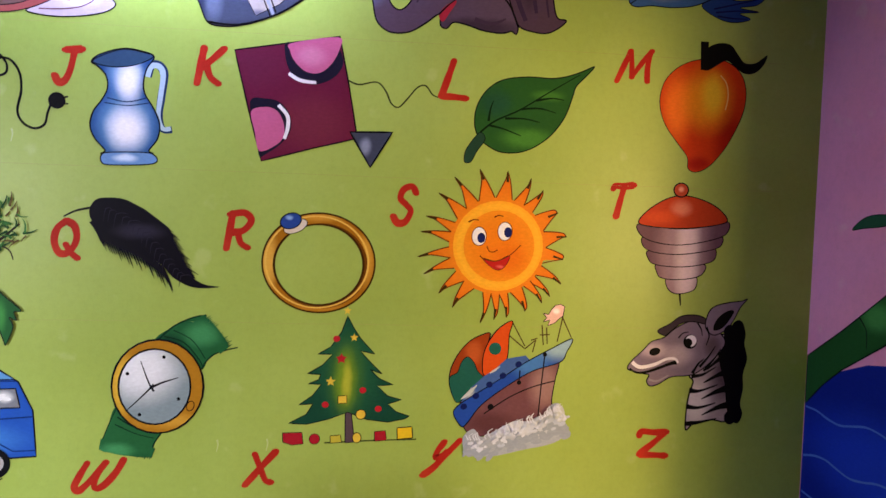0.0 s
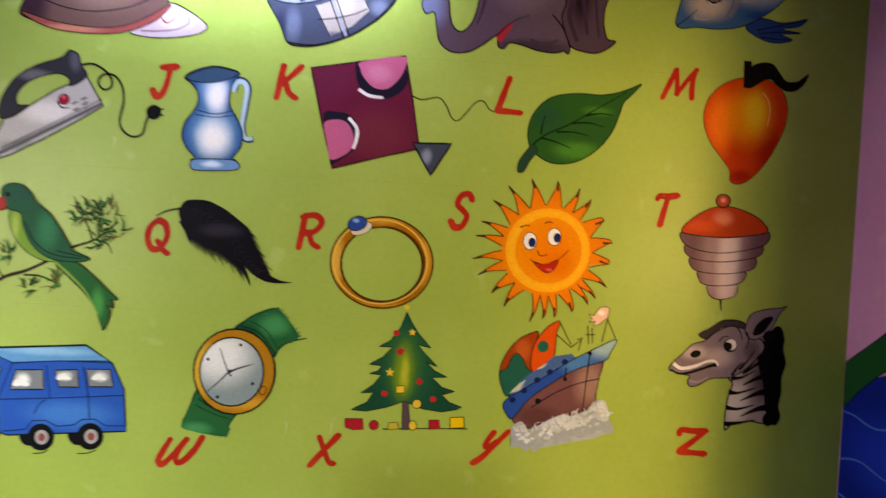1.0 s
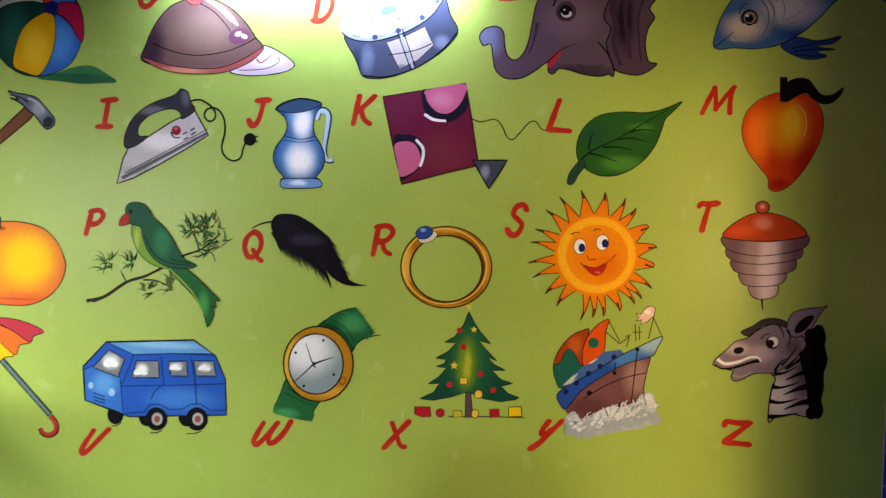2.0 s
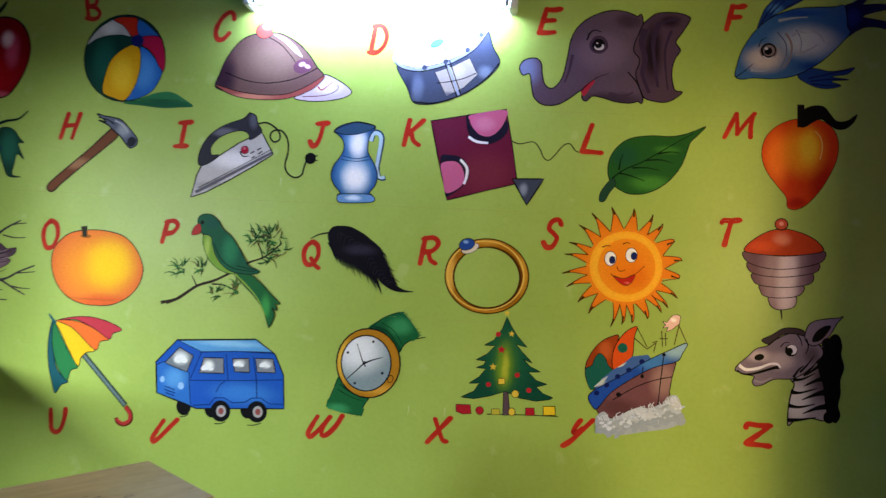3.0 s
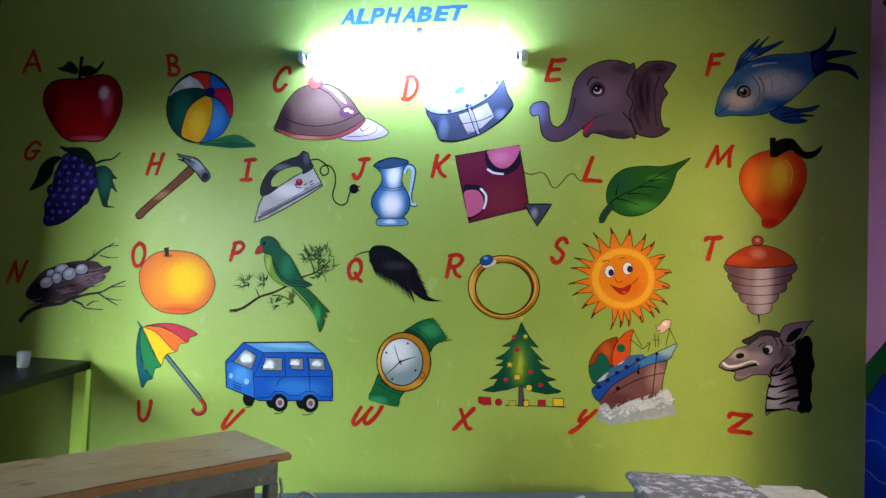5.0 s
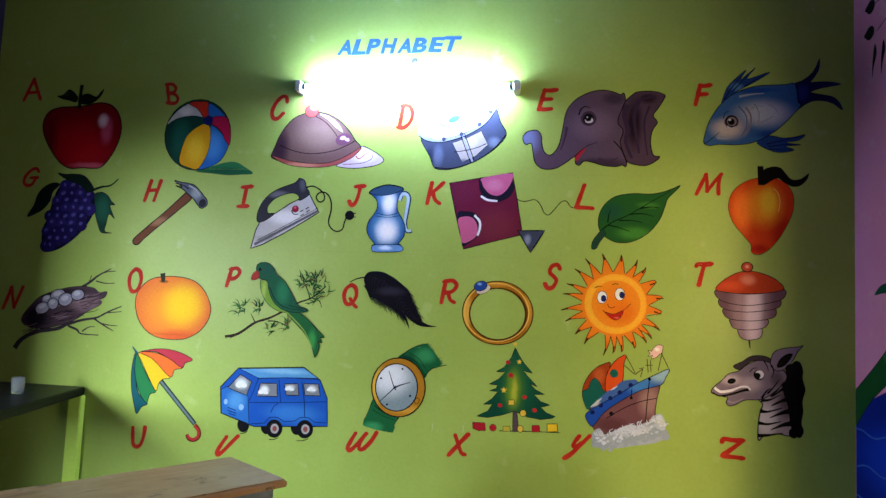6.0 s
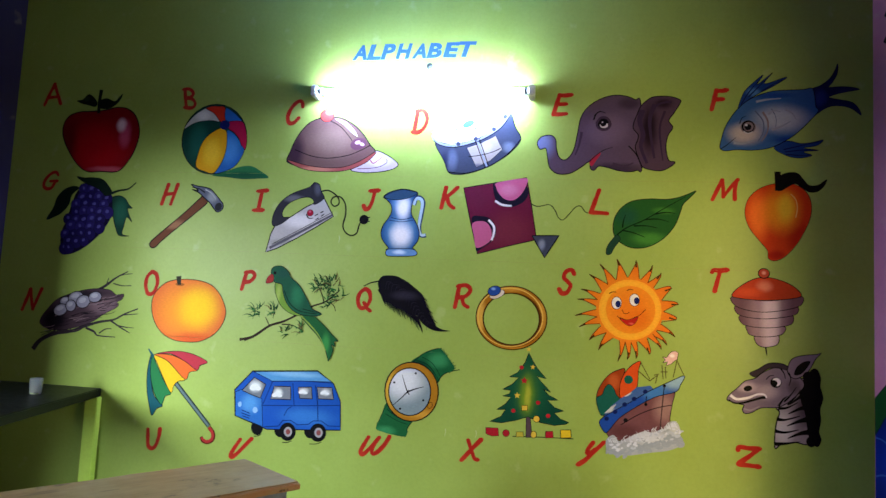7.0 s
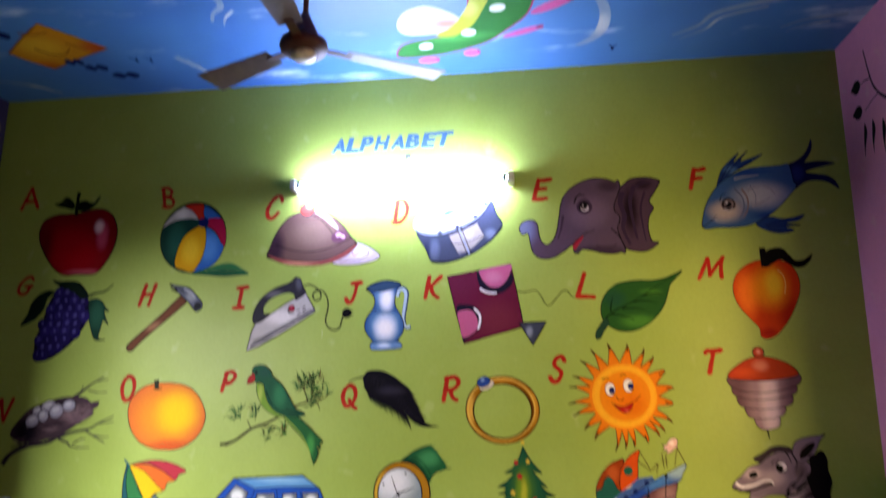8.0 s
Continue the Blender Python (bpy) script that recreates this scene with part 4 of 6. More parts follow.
oval(fig, "egg", P_EGG, -77, 23, 34, 34, 20, 4.6)
P_EGG_LIGHT = paint("egg_light", "bcb6c4")
oval(fig, "shine", P_EGG_LIGHT, -123, 56, 19, 11, 15)
oval(fig, "shine", P_EGG_LIGHT, -54, 83, 27, 14, 15)
oval(fig, "shine", P_EGG_LIGHT, -2, 59, 25, 16, 20)
oval(fig, "shine", P_EGG_LIGHT, 74, 90, 23, 14, 10)
oval(fig, "shine", P_EGG_LIGHT, -147, 4, 25, 14, 20)
oval(fig, "shine", P_EGG_LIGHT, -82, 31, 19, 14, 20)

fig = figure("orange_painting", on_wall(-1.32, 1.34), "round orange fruit with short stem painted on wall")
P_ORANGE_FRUIT = paint("orange_fruit", "e26a34", [("f59428", -11, 3, 238, 202), ("fcc41c", 58, 23, 151, 144), ("e2602c", 40, -164, 180, 50)])
patch(fig, "fruit", P_ORANGE_FRUIT, [(-239, 4), (-235, 74), (-194, 133), (-136, 169), (-47, 183), (43, 180), (124, 158), (185, 105), (223, 32), (228, -17), (208, -76), (161, -131), (84, -171), (-1, -180), (-84, -172), (-159, -137), (-213, -74)], 4.3)
P_ORANGE_DIMPLE = paint("orange_dimple", "a85a20")
oval(fig, "dimple", P_ORANGE_DIMPLE, -72, 152, 29, 9)
P_STEM_DARK = paint("stem_dark", "2a2a1c")
patch(fig, "stem", P_STEM_DARK, [(-99, 197), (-67, 202), (-65, 149), (-87, 148)], 0.0, False)

fig = figure("parrot_painting", on_wall(-0.69, 1.35), "green parrot perched on a leafy branch painted on wall")
P_TWIG_BROWN = paint("twig_brown", "2e2018")
stroke(fig, "branch", P_TWIG_BROWN, [(-304, -157), (-226, -136), (-129, -69), (-46, -39), (35, 4), (115, 53), (196, 86), (274, 153)], 16.5, 6.6)
stroke(fig, "branch", P_TWIG_BROWN, [(-129, -69), (-157, -20)], 7.9, 3.3)
stroke(fig, "branch", P_TWIG_BROWN, [(-55, -56), (6, -58), (75, -86)], 7.9, 3.3)
stroke(fig, "branch", P_TWIG_BROWN, [(187, 76), (170, 126), (139, 178)], 7.9, 3.3)
stroke(fig, "branch", P_TWIG_BROWN, [(196, 86), (241, 69), (256, 35)], 6.6, 3.3)
stroke(fig, "branch", P_TWIG_BROWN, [(-276, -158), (-226, -139)], 13.2, 9.9)
P_LEAF_TUFT = paint("leaf_tuft", "14421e")
P_LEAF_TUFT_LIGHT = paint("leaf_tuft_light", "2c6a30")
P_LEAF_TUFT_RUST = paint("leaf_tuft_rust", "5e4a28")
for x, z, size, count in [(-222, 15, 50, 22), (-112, 15, 43, 14), (147, 169, 56, 24), (223, 173, 66, 34), (213, 77, 53, 12), (64, -74, 40, 12), (-32, -96, 36, 9), (270, 118, 46, 10)]:
    for k in range(count):
        a = random.uniform(0, math.tau)
        r, d = size * random.uniform(0, .75), random.uniform(24, 56)
        px, pz = x + r * math.cos(a), z + r * math.sin(a)
        lean = a * .5 + .8 + random.gauss(0, .5)
        stroke(fig, "leaf", random.choice((P_LEAF_TUFT, P_LEAF_TUFT, P_LEAF_TUFT, P_LEAF_TUFT_LIGHT, P_LEAF_TUFT_LIGHT, P_LEAF_TUFT_RUST)), [(px, pz), (px + d * .5 * math.cos(lean), pz + d * .6 * math.sin(lean)), (px + d * math.cos(lean + .2), pz + d * math.sin(lean + .2))], random.uniform(6, 10), 1)
P_PARROT_TAIL = paint("parrot_tail", "135a30", [("2c8a44", 213, -150, 30, 73)])
patch(fig, "tail", P_PARROT_TAIL, [(52, 5), (126, 2), (189, -42), (242, -92), (284, -130), (262, -135), (270, -162), (247, -154), (259, -185), (237, -243), (229, -228), (205, -166), (160, -106), (107, -56)], 3.4)
P_PARROT_LIGHT = paint("parrot_light", "7a9c3c")
stroke(fig, "edge", P_PARROT_LIGHT, [(52, 2), (116, -52), (171, -109), (216, -188)], 9.9, 4.0)
P_PARROT_BELLY = paint("parrot_belly", "6c9434", [("98b050", -86, 119, 20, 66)])
patch(fig, "belly", P_PARROT_BELLY, [(-105, 183), (-66, 165), (-56, 121), (-31, 67), (9, 28), (59, -1), (11, 2), (-42, 28), (-82, 71), (-108, 134)], 2.8)
P_PARROT_GREEN = paint("parrot_green", "0d5038", [("17704c", 27, 109, 53, 86), ("124c40", -68, 233, 46, 33)])
patch(fig, "body", P_PARROT_GREEN, [(-138, 253), (-113, 273), (-71, 272), (-35, 244), (-15, 210), (32, 173), (66, 127), (96, 80), (123, 40), (157, 26), (178, 12), (136, 0), (52, 5), (-1, 31), (-38, 73), (-60, 127), (-70, 168), (-115, 182), (-135, 214)], 3.4)
P_PARROT_DARK = paint("parrot_dark", "07281c")
stroke(fig, "wing", P_PARROT_DARK, [(-54, 137), (-14, 65), (50, 24), (151, 13)], 5.3, 3.3)
stroke(fig, "wing", P_PARROT_DARK, [(66, 37), (117, 27), (171, 18)], 5.0, 2.6)
P_PARROT_BEAK = paint("parrot_beak", "a4302c")
patch(fig, "beak", P_PARROT_BEAK, [(-129, 227), (-156, 210), (-166, 174), (-132, 178), (-120, 195)], 2.2)
oval(fig, "eye", P_INK, -116, 234, 9, 9)

fig = figure("quill_painting", on_wall(0.01, 1.45), "black feather quill painted on green wall")
stroke(fig, "shaft", P_INK, [(-289, 82), (-248, 103), (-194, 115)], 5.1, 8.3)
P_FEATHER_BLACK = paint("feather_black", "100d16", [("2c2836", -51, 40, 96, 32)])
patch(fig, "vane", P_FEATHER_BLACK, [(-209, 101), (-189, 140), (-144, 149), (-95, 144), (-46, 119), (-9, 95), (21, 62), (46, 26), (67, -19), (89, -67), (120, -108), (165, -133), (212, -140), (159, -146), (112, -140), (70, -118), (43, -94), (26, -71), (-3, -54), (-37, -34), (-69, -20), (-105, -6), (-129, 14), (-163, 31), (-193, 58)])
for edge, way in (([(-46, 119), (21, 62), (67, -19), (107, -97)], (36, -20)), ([(-190, 55), (-122, 8), (-37, -34), (37, -89)], (20, -46))):
    line = bend(edge, False, 9)
    for x, z in line:
        g = random.uniform(.7, 1.3)
        stroke(fig, "barb", P_FEATHER_BLACK, [(x - way[0] * .6, z - way[1] * .3), (x + way[0] * .3, z + way[1] * .4), (x + way[0] * g * 1.1, z + way[1] * g * 1.3)], 13, 1)
P_FEATHER_SHEEN = paint("feather_sheen", "26222f")
for x, z in bend([(-155, 113), (-81, 73), (-21, 20), (34, -52), (88, -104)], False, 4):
    for way in ((34, 6), (-8, -36)):
        g = random.uniform(.5, 1.1)
        stroke(fig, "barb", P_FEATHER_SHEEN, [(x, z), (x + way[0] * g * .6, z + way[1] * g * .5), (x + way[0] * g, z + way[1] * g - 8)], 3.5, 1)

fig = figure("ring_painting", on_wall(0.55, 1.4), "gold ring with a blue stone painted on wall")
P_RING_GOLD = paint("ring_gold", "a06414", [("d8a040", -169, 5, 36, 120), ("c88c2c", 163, 23, 30, 120), ("c88a2c", -2, 159, 120, 21), ("b87820", 12, -154, 120, 18)])
P_RING_LINE = paint("ring_line", "3c2008")
def hoop(name, material, inner, outer):
    """A painted ring between two ovals (x, z, reach x, reach z)."""
    verts, depth = [], next_depth(fig)
    for k in range(64):
        c, s = math.cos(k * math.tau / 64), math.sin(k * math.tau / 64)
        verts += [((x + a * c) / 1000, -depth, (z + b * s) / 1000) for x, z, a, b in (inner, outer)]
    faces = [(2 * k, 2 * k + 1, (2 * k + 3) % 128, (2 * k + 2) % 128) for k in range(64)]
    film_of_paint(fig, name, verts, faces, [0] * 64, [material])


OUT, IN = (1, -1, 191, 171), (1, -7, 149, 137)
hoop("band", P_RING_GOLD, IN, OUT)
hoop("outline", P_RING_LINE, (OUT[0], OUT[1], OUT[2] - 4, OUT[3] - 4), (OUT[0], OUT[1], OUT[2] + 2, OUT[3] + 2))
hoop("shade", paint("ring_brown", "6a3a0c"), (IN[0], IN[1], IN[2], IN[3]), (IN[0] + 9, IN[1] - 4, IN[2] + 8, IN[3] + 9))
hoop("shine", paint("ring_shine", "e0b04c"), (OUT[0] - 6, OUT[1] + 3, OUT[2] - 21, OUT[3] - 17), (OUT[0] - 6, OUT[1] + 3, OUT[2] - 14, OUT[3] - 12))
hoop("outline", P_RING_LINE, (IN[0], IN[1], IN[2] - 2, IN[3] - 2), (IN[0], IN[1], IN[2] + 6, IN[3] + 4))
P_RING_SETTING = paint("ring_setting", "cfc0b0")
oval(fig, "setting", P_RING_SETTING, -80, 122, 42, 21, 25, 2.4)
P_RING_STONE = paint("ring_stone", "22448c", [("7ea4d8", -102, 151, 15, 9)])
oval(fig, "stone", P_RING_STONE, -96, 140, 36, 26, 20, 3.6)

fig = figure("sun_painting", on_wall(1.16, 1.47), "smiling orange sun with pointed rays painted on wall")
P_SUN_RAY = paint("sun_ray", "dc6814", [("ee8c1c", 7, 4, 250, 250)])
P_SUN_FACE = paint("sun_face", "f2ac2a", [("ec981e", 12, 4, 150, 150)])
P_SUN_GLOW = paint("sun_glow", "ee961e", [("f2a826", 7, 4, 300, 300)])
P_SUN_CHEEK = paint("sun_cheek", "ec8c1a", [("e67a14", 12, 4, 138, 138), ("e27012", 50, -40, 80, 70)])
P_SUN_LINE = paint("sun_line", "6a2c0c")
P_SUN_TIP = paint("sun_tip", "3a2c10")
cx, cz = 7, 4
RAYS = [(105, 271), (84, 260), (65, 261), (52, 250), (30, 241), (9, 247), (-10, 237), (-29, 263), (-42, 257), (-50, 254), (-65, 248),
        (-81, 251), (-91, 256), (-101, 274), (-125, 263), (-140, 261), (-158, 274), (-171, 279), (171, 271), (159, 268), (140, 274), (124, 280)]
for k, (turn, reach) in enumerate(RAYS):
    a, lean = radians(turn), .05 if turn > 40 or turn < -110 else -.05
    room = min(abs((turn - RAYS[j % 22][0] + 180) % 360 - 180) for j in (k - 1, k + 1))
    wide = radians(max(room, 10)) * .5
    at = lambda r, t: (cx + r * math.cos(t), cz + r * math.sin(t))
    patch(fig, "ray", P_SUN_RAY, [at(145, a - wide * 1.5), at(168, a - wide * 1.05), at(200, a - wide * .55 - lean * .4), at(236, a - wide * .16 - lean * .5), at(reach, a), at(238, a + wide * .22 - lean * .5), at(200, a + wide * .62 - lean * .4), at(168, a + wide * 1.05), at(145, a + wide * 1.5)], 4, True, P_SUN_LINE)
    stroke(fig, "ray_tip", P_SUN_TIP, [at(reach - 34, a - lean * .4), at(reach - 12, a - lean * .15), at(reach + 4, a)], 9, 3)
oval(fig, "disc", P_SUN_RAY, cx, cz, 172, 170)
oval(fig, "glow", P_SUN_GLOW, cx + 2, cz, 160, 158)
oval(fig, "face", P_SUN_FACE, cx + 4, cz, 149, 147)
oval(fig, "cheek", P_SUN_CHEEK, cx + 5, cz, 126, 125)
oval(fig, "eye", P_SUN_LINE, -60, 36, 27, 34)
oval(fig, "eye", P_CHALK, -60, 36, 24, 31)
oval(fig, "eye", P_SUN_LINE, 31, 56, 27, 34)
oval(fig, "eye", P_CHALK, 31, 56, 24, 31)
P_SUN_PUPIL = paint("sun_pupil", "16205a")
oval(fig, "pupil", P_SUN_PUPIL, -52, 31, 14, 18)
oval(fig, "pupil", P_SUN_PUPIL, 42, 53, 14, 18)
stroke(fig, "nose", P_SUN_LINE, [(-31, 2), (-22, -15), (-7, -17), (7, -10)], 4.5, 3.4)
P_SUN_MOUTH = paint("sun_mouth", "b8241c", [("d8584a", 17, -68, 17, 8)])
patch(fig, "mouth", P_SUN_MOUTH, [(-44, -40), (2, -49), (50, -28), (40, -61), (17, -80), (-11, -73)], 1.9)
stroke(fig, "smile", P_SUN_LINE, [(-55, -31), (-41, -42), (2, -49), (50, -28), (89, 9)], 4.2, 3.4)
stroke(fig, "brow", P_SUN_LINE, [(-99, 85), (-79, 94), (-62, 92)], 5.6, 2.8)
stroke(fig, "brow", P_SUN_LINE, [(-8, 104), (7, 111), (24, 108)], 5.6, 2.8)

fig = figure("spinning_top_painting", on_wall(1.84, 1.5), "wooden spinning top with orange cap painted on wall")
stroke(fig, "point", P_INK, [(0, -176), (6, -224)], 10.4, 2.6)
P_TOP_WOOD = paint("top_wood", "664654", [("a88892", 6, -29, 114, 312), ("e2c8d0", 23, -28, 52, 286)])
patch(fig, "tier", P_TOP_WOOD, [(-52, -126), (7, -128), (60, -119), (58, -161), (21, -178), (-19, -180), (-46, -162)], 3.5)
patch(fig, "tier", P_TOP_WOOD, [(-92, -77), (-20, -84), (87, -72), (84, -106), (47, -123), (-19, -130), (-73, -124), (-89, -105)], 3.5)
patch(fig, "tier", P_TOP_WOOD, [(-123, -27), (-20, -39), (73, -28), (126, -14), (124, -56), (60, -77), (-20, -84), (-95, -77), (-122, -59)], 3.5)
patch(fig, "tier", P_TOP_WOOD, [(-148, 20), (-101, 5), (-21, -5), (86, 10), (150, 30), (144, -7), (73, -28), (-20, -39), (-106, -32), (-145, -11)], 3.5)
patch(fig, "tier", P_TOP_WOOD, [(-162, 68), (-48, 54), (59, 59), (168, 85), (165, 39), (86, 10), (-21, -5), (-115, 7), (-161, 34)], 3.5)
P_TOP_CAP = paint("top_cap", "bc3c1c", [("d8785c", -8, 127, 47, 36), ("d04a20", -75, 95, 78, 31)])
patch(fig, "cap", P_TOP_CAP, [(-165, 71), (-143, 107), (-89, 147), (-36, 169), (18, 172), (85, 155), (139, 126), (168, 88), (126, 71), (46, 59), (-34, 55), (-116, 59)], 4.0)
P_TOP_KNOB = paint("top_knob", "b8442c", [("e0907c", -12, 196, 13, 13)])
oval(fig, "knob", P_TOP_KNOB, -12, 193, 27, 25, 0, 4.7)

fig = figure("umbrella_painting", on_wall(-1.35, 0.85), "rainbow umbrella with red hooked handle painted on wall")
P_SHAFT_DARK = paint("shaft_dark", "22302e")
stroke(fig, "shaft", P_SHAFT_DARK, [(-27, 83), (211, -157)], 27.0, 27.0, False)
P_SHAFT_GREY = paint("shaft_grey", "5e7276")
stroke(fig, "shaft", P_SHAFT_GREY, [(-23, 77), (207, -155)], 13.0, 13.0, False)
P_HANDLE_DARK = paint("handle_dark", "5c1814")
stroke(fig, "handle", P_HANDLE_DARK, [(211, -161), (238, -193), (238, -228), (209, -246), (180, -239), (168, -218)], 25.2, 21.6)
P_HANDLE_RED = paint("handle_red", "b03430")
stroke(fig, "handle", P_HANDLE_RED, [(211, -164), (235, -193), (234, -225), (208, -243), (183, -235), (171, -221)], 16.2, 14.4)
P_UMB_TEAL = paint("umb_teal", "11505a")
patch(fig, "panel", P_UMB_TEAL, [(-181, 225), (-195, 185), (-201, 103), (-191, 6), (-169, -73), (-149, -123), (-121, -82), (-87, -60), (-147, -6), (-176, 105)], 3.7)
P_UMB_GREEN = paint("umb_green", "1a7040")
patch(fig, "panel", P_UMB_GREEN, [(-177, 219), (-181, 121), (-148, 10), (-95, -57), (-75, -8), (-41, 11), (-91, 79), (-147, 172)], 3.7)
P_UMB_YELLOW = paint("umb_yellow", "e4b41c")
patch(fig, "panel", P_UMB_YELLOW, [(-170, 223), (-140, 173), (-92, 88), (-41, 14), (-28, 54), (-2, 82), (39, 97), (-38, 163), (-108, 211)], 3.7)
P_UMB_ORANGE = paint("umb_orange", "e4682a")
patch(fig, "panel", P_UMB_ORANGE, [(-163, 227), (-77, 193), (39, 97), (64, 138), (111, 154), (29, 200), (-63, 230)], 3.7)
P_UMB_PINK = paint("umb_pink", "bc3644")
patch(fig, "panel", P_UMB_PINK, [(-153, 230), (-64, 236), (29, 200), (108, 154), (127, 181), (170, 203), (97, 237), (6, 254), (-83, 248)], 3.7)
stroke(fig, "ferrule", P_UMB_TEAL, [(-206, 257), (-169, 213)], 7.2, 16.2, False)

fig = figure("van_painting", on_wall(-0.68, 0.86), "blue van with four windows painted on green wall")
P_TYRE = paint("tyre", "0e0e12")
oval(fig, "tyre", P_TYRE, -169, -150, 36, 43)
oval(fig, "tyre", P_TYRE, -31, -151, 36, 43)
oval(fig, "tyre", P_TYRE, 144, -143, 36, 43)
P_VAN_BLUE = paint("van_blue", "1450ac", [("2a70c0", 118, -71, 199, 66), ("1a5ab0", -220, -35, 99, 99)])
patch(fig, "body", P_VAN_BLUE, [(-320, 49), (-220, 161), (165, 187), (262, 122), (308, 27), (319, -128), (-108, -157), (-307, -95)], 5.6, False)
P_VAN_ROOF = paint("van_roof", "4e90c8", [("7ab0d8", 34, 159, 199, 20)])
patch(fig, "roof", P_VAN_ROOF, [(-213, 158), (165, 184), (214, 153), (252, 131), (70, 124), (-97, 112)], 3.4, False)
P_VAN_FRONT = paint("van_front", "2266b6", [("4a90d0", -221, -19, 66, 66)])
patch(fig, "front", P_VAN_FRONT, [(-315, 37), (-276, 55), (-212, 28), (-153, 11), (-136, -144), (-213, -122), (-304, -95)], 3.4, False)
P_VAN_GLASS = paint("van_glass", "6e747e", [("dadce0", -196, 77, 46, 40)])
patch(fig, "windscreen", P_VAN_GLASS, [(-275, 49), (-207, 127), (-135, 91), (-163, 13), (-226, 31)], 4.5, False)
P_VAN_GLASS2 = paint("van_glass2", "767a84", [("e8e8ea", -58, 49, 33, 30)])
patch(fig, "window", P_VAN_GLASS2, [(-102, 12), (-84, 85), (13, 89), (19, 17)], 4.5, False)
P_VAN_GLASS3 = paint("van_glass3", "70747e", [("d4d4d8", 91, 70, 33, 20)])
patch(fig, "window", P_VAN_GLASS3, [(56, 89), (136, 95), (144, 30), (71, 28)], 4.5, False)
P_VAN_GLASS4 = paint("van_glass4", "767a84", [("d4d4d8", 220, 70, 33, 23)])
patch(fig, "window", P_VAN_GLASS4, [(168, 97), (254, 100), (268, 36), (180, 33)], 4.5, False)
P_VAN_CLOUD = paint("van_cloud", "e2e2e6")
for x, z, a, b in ((-196, 72, 34, 26), (-64, 40, 30, 19), (88, 66, 24, 15), (214, 70, 24, 14)):
    oval(fig, "reflection", P_VAN_CLOUD, x - 8, z, a * .8, b * .7, 25)
    oval(fig, "reflection", P_VAN_CLOUD, x + 10, z - 4, a * .7, b * .5, -10)
P_VAN_LINE = paint("van_line", "0c2c66")
stroke(fig, "seam", P_VAN_LINE, [(-146, -26), (81, -12), (309, 6)], 5.0, 4.3, False)
stroke(fig, "seam", P_VAN_LINE, [(-143, -17), (-96, 109)], 5.0, 4.3, False)
stroke(fig, "seam", P_VAN_LINE, [(25, 108), (41, -12)], 5.0, 4.3, False)
stroke(fig, "seam", P_VAN_LINE, [(158, 106), (179, -4), (186, -90)], 5.0, 4.3, False)
stroke(fig, "seam", P_VAN_LINE, [(-14, -75), (3, -37), (28, -19)], 5.0, 4.3, False)
stroke(fig, "seam", P_VAN_LINE, [(-126, -143), (-43, -133), (-19, -100), (28, -97), (69, -118), (131, -110), (159, -89), (205, -86), (246, -110), (317, -107)], 5.0, 4.3, False)
stroke(fig, "seam", P_VAN_LINE, [(-103, 109), (70, 124), (255, 125)], 5.0, 4.3, False)
P_VAN_LAMP = paint("van_lamp", "86b0dc")
oval(fig, "headlight", P_VAN_LAMP, -282, -30, 11, 15)
oval(fig, "headlight", P_VAN_LAMP, -188, -55, 15, 17)
stroke(fig, "grille", P_VAN_LINE, [(-269, -61), (-217, -76)], 5.3, 5.3, False)
stroke(fig, "grille", P_VAN_LINE, [(-268, -77), (-215, -91)], 5.3, 5.3, False)
stroke(fig, "grille", P_VAN_LINE, [(-263, -92), (-218, -104)], 5.3, 5.3, False)
oval(fig, "tyre", P_TYRE, 13, -160, 48, 50)
P_RIM_GREY = paint("rim_grey", "a09a9c")
oval(fig, "rim", P_RIM_GREY, 16, -160, 24, 27)
P_HUB_RED = paint("hub_red", "8a4644")
oval(fig, "hubcap", P_HUB_RED, 16, -160, 13, 15)
oval(fig, "tyre", P_TYRE, 190, -151, 48, 50)
oval(fig, "rim", P_RIM_GREY, 194, -151, 24, 27)
oval(fig, "hubcap", P_HUB_RED, 194, -151, 13, 15)
stroke(fig, "shade", P_INK, [(-185, -201), (-159, -196), (-140, -182)], 4.0, 4.0)
stroke(fig, "shade", P_INK, [(-13, -221), (17, -218), (40, -207)], 4.0, 4.0)
stroke(fig, "shade", P_INK, [(146, -216), (182, -213), (214, -201)], 4.0, 4.0)

fig = figure("watch_painting", on_wall(0.02, 0.96), "gold wristwatch with green strap painted on wall")
P_STRAP_GREEN = paint("strap_green", "0f5832", [("2a8452", 149, 188, 69, 50), ("0a3c28", 41, 151, 62, 50)])
patch(fig, "strap", P_STRAP_GREEN, [(-7, 160), (53, 213), (114, 244), (151, 252), (194, 213), (235, 149), (199, 128), (169, 105), (146, 67), (76, 86)])
P_STRAP_GREEN2 = paint("strap_green2", "125c34", [("2c8a56", -126, -210, 69, 31)])
patch(fig, "strap", P_STRAP_GREEN2, [(-126, -59), (-156, -131), (-181, -200), (-141, -218), (-87, -228), (-14, -231), (-7, -191), (21, -138), (-53, -114)])
P_STRAP_LINE = paint("strap_line", "062c1c")
stroke(fig, "stitch", P_STRAP_LINE, [(0, 163), (53, 213), (114, 244), (161, 253)], 6.2, 4.4)
stroke(fig, "stitch", P_STRAP_LINE, [(146, 67), (169, 105), (205, 129), (266, 145)], 6.2, 4.4)
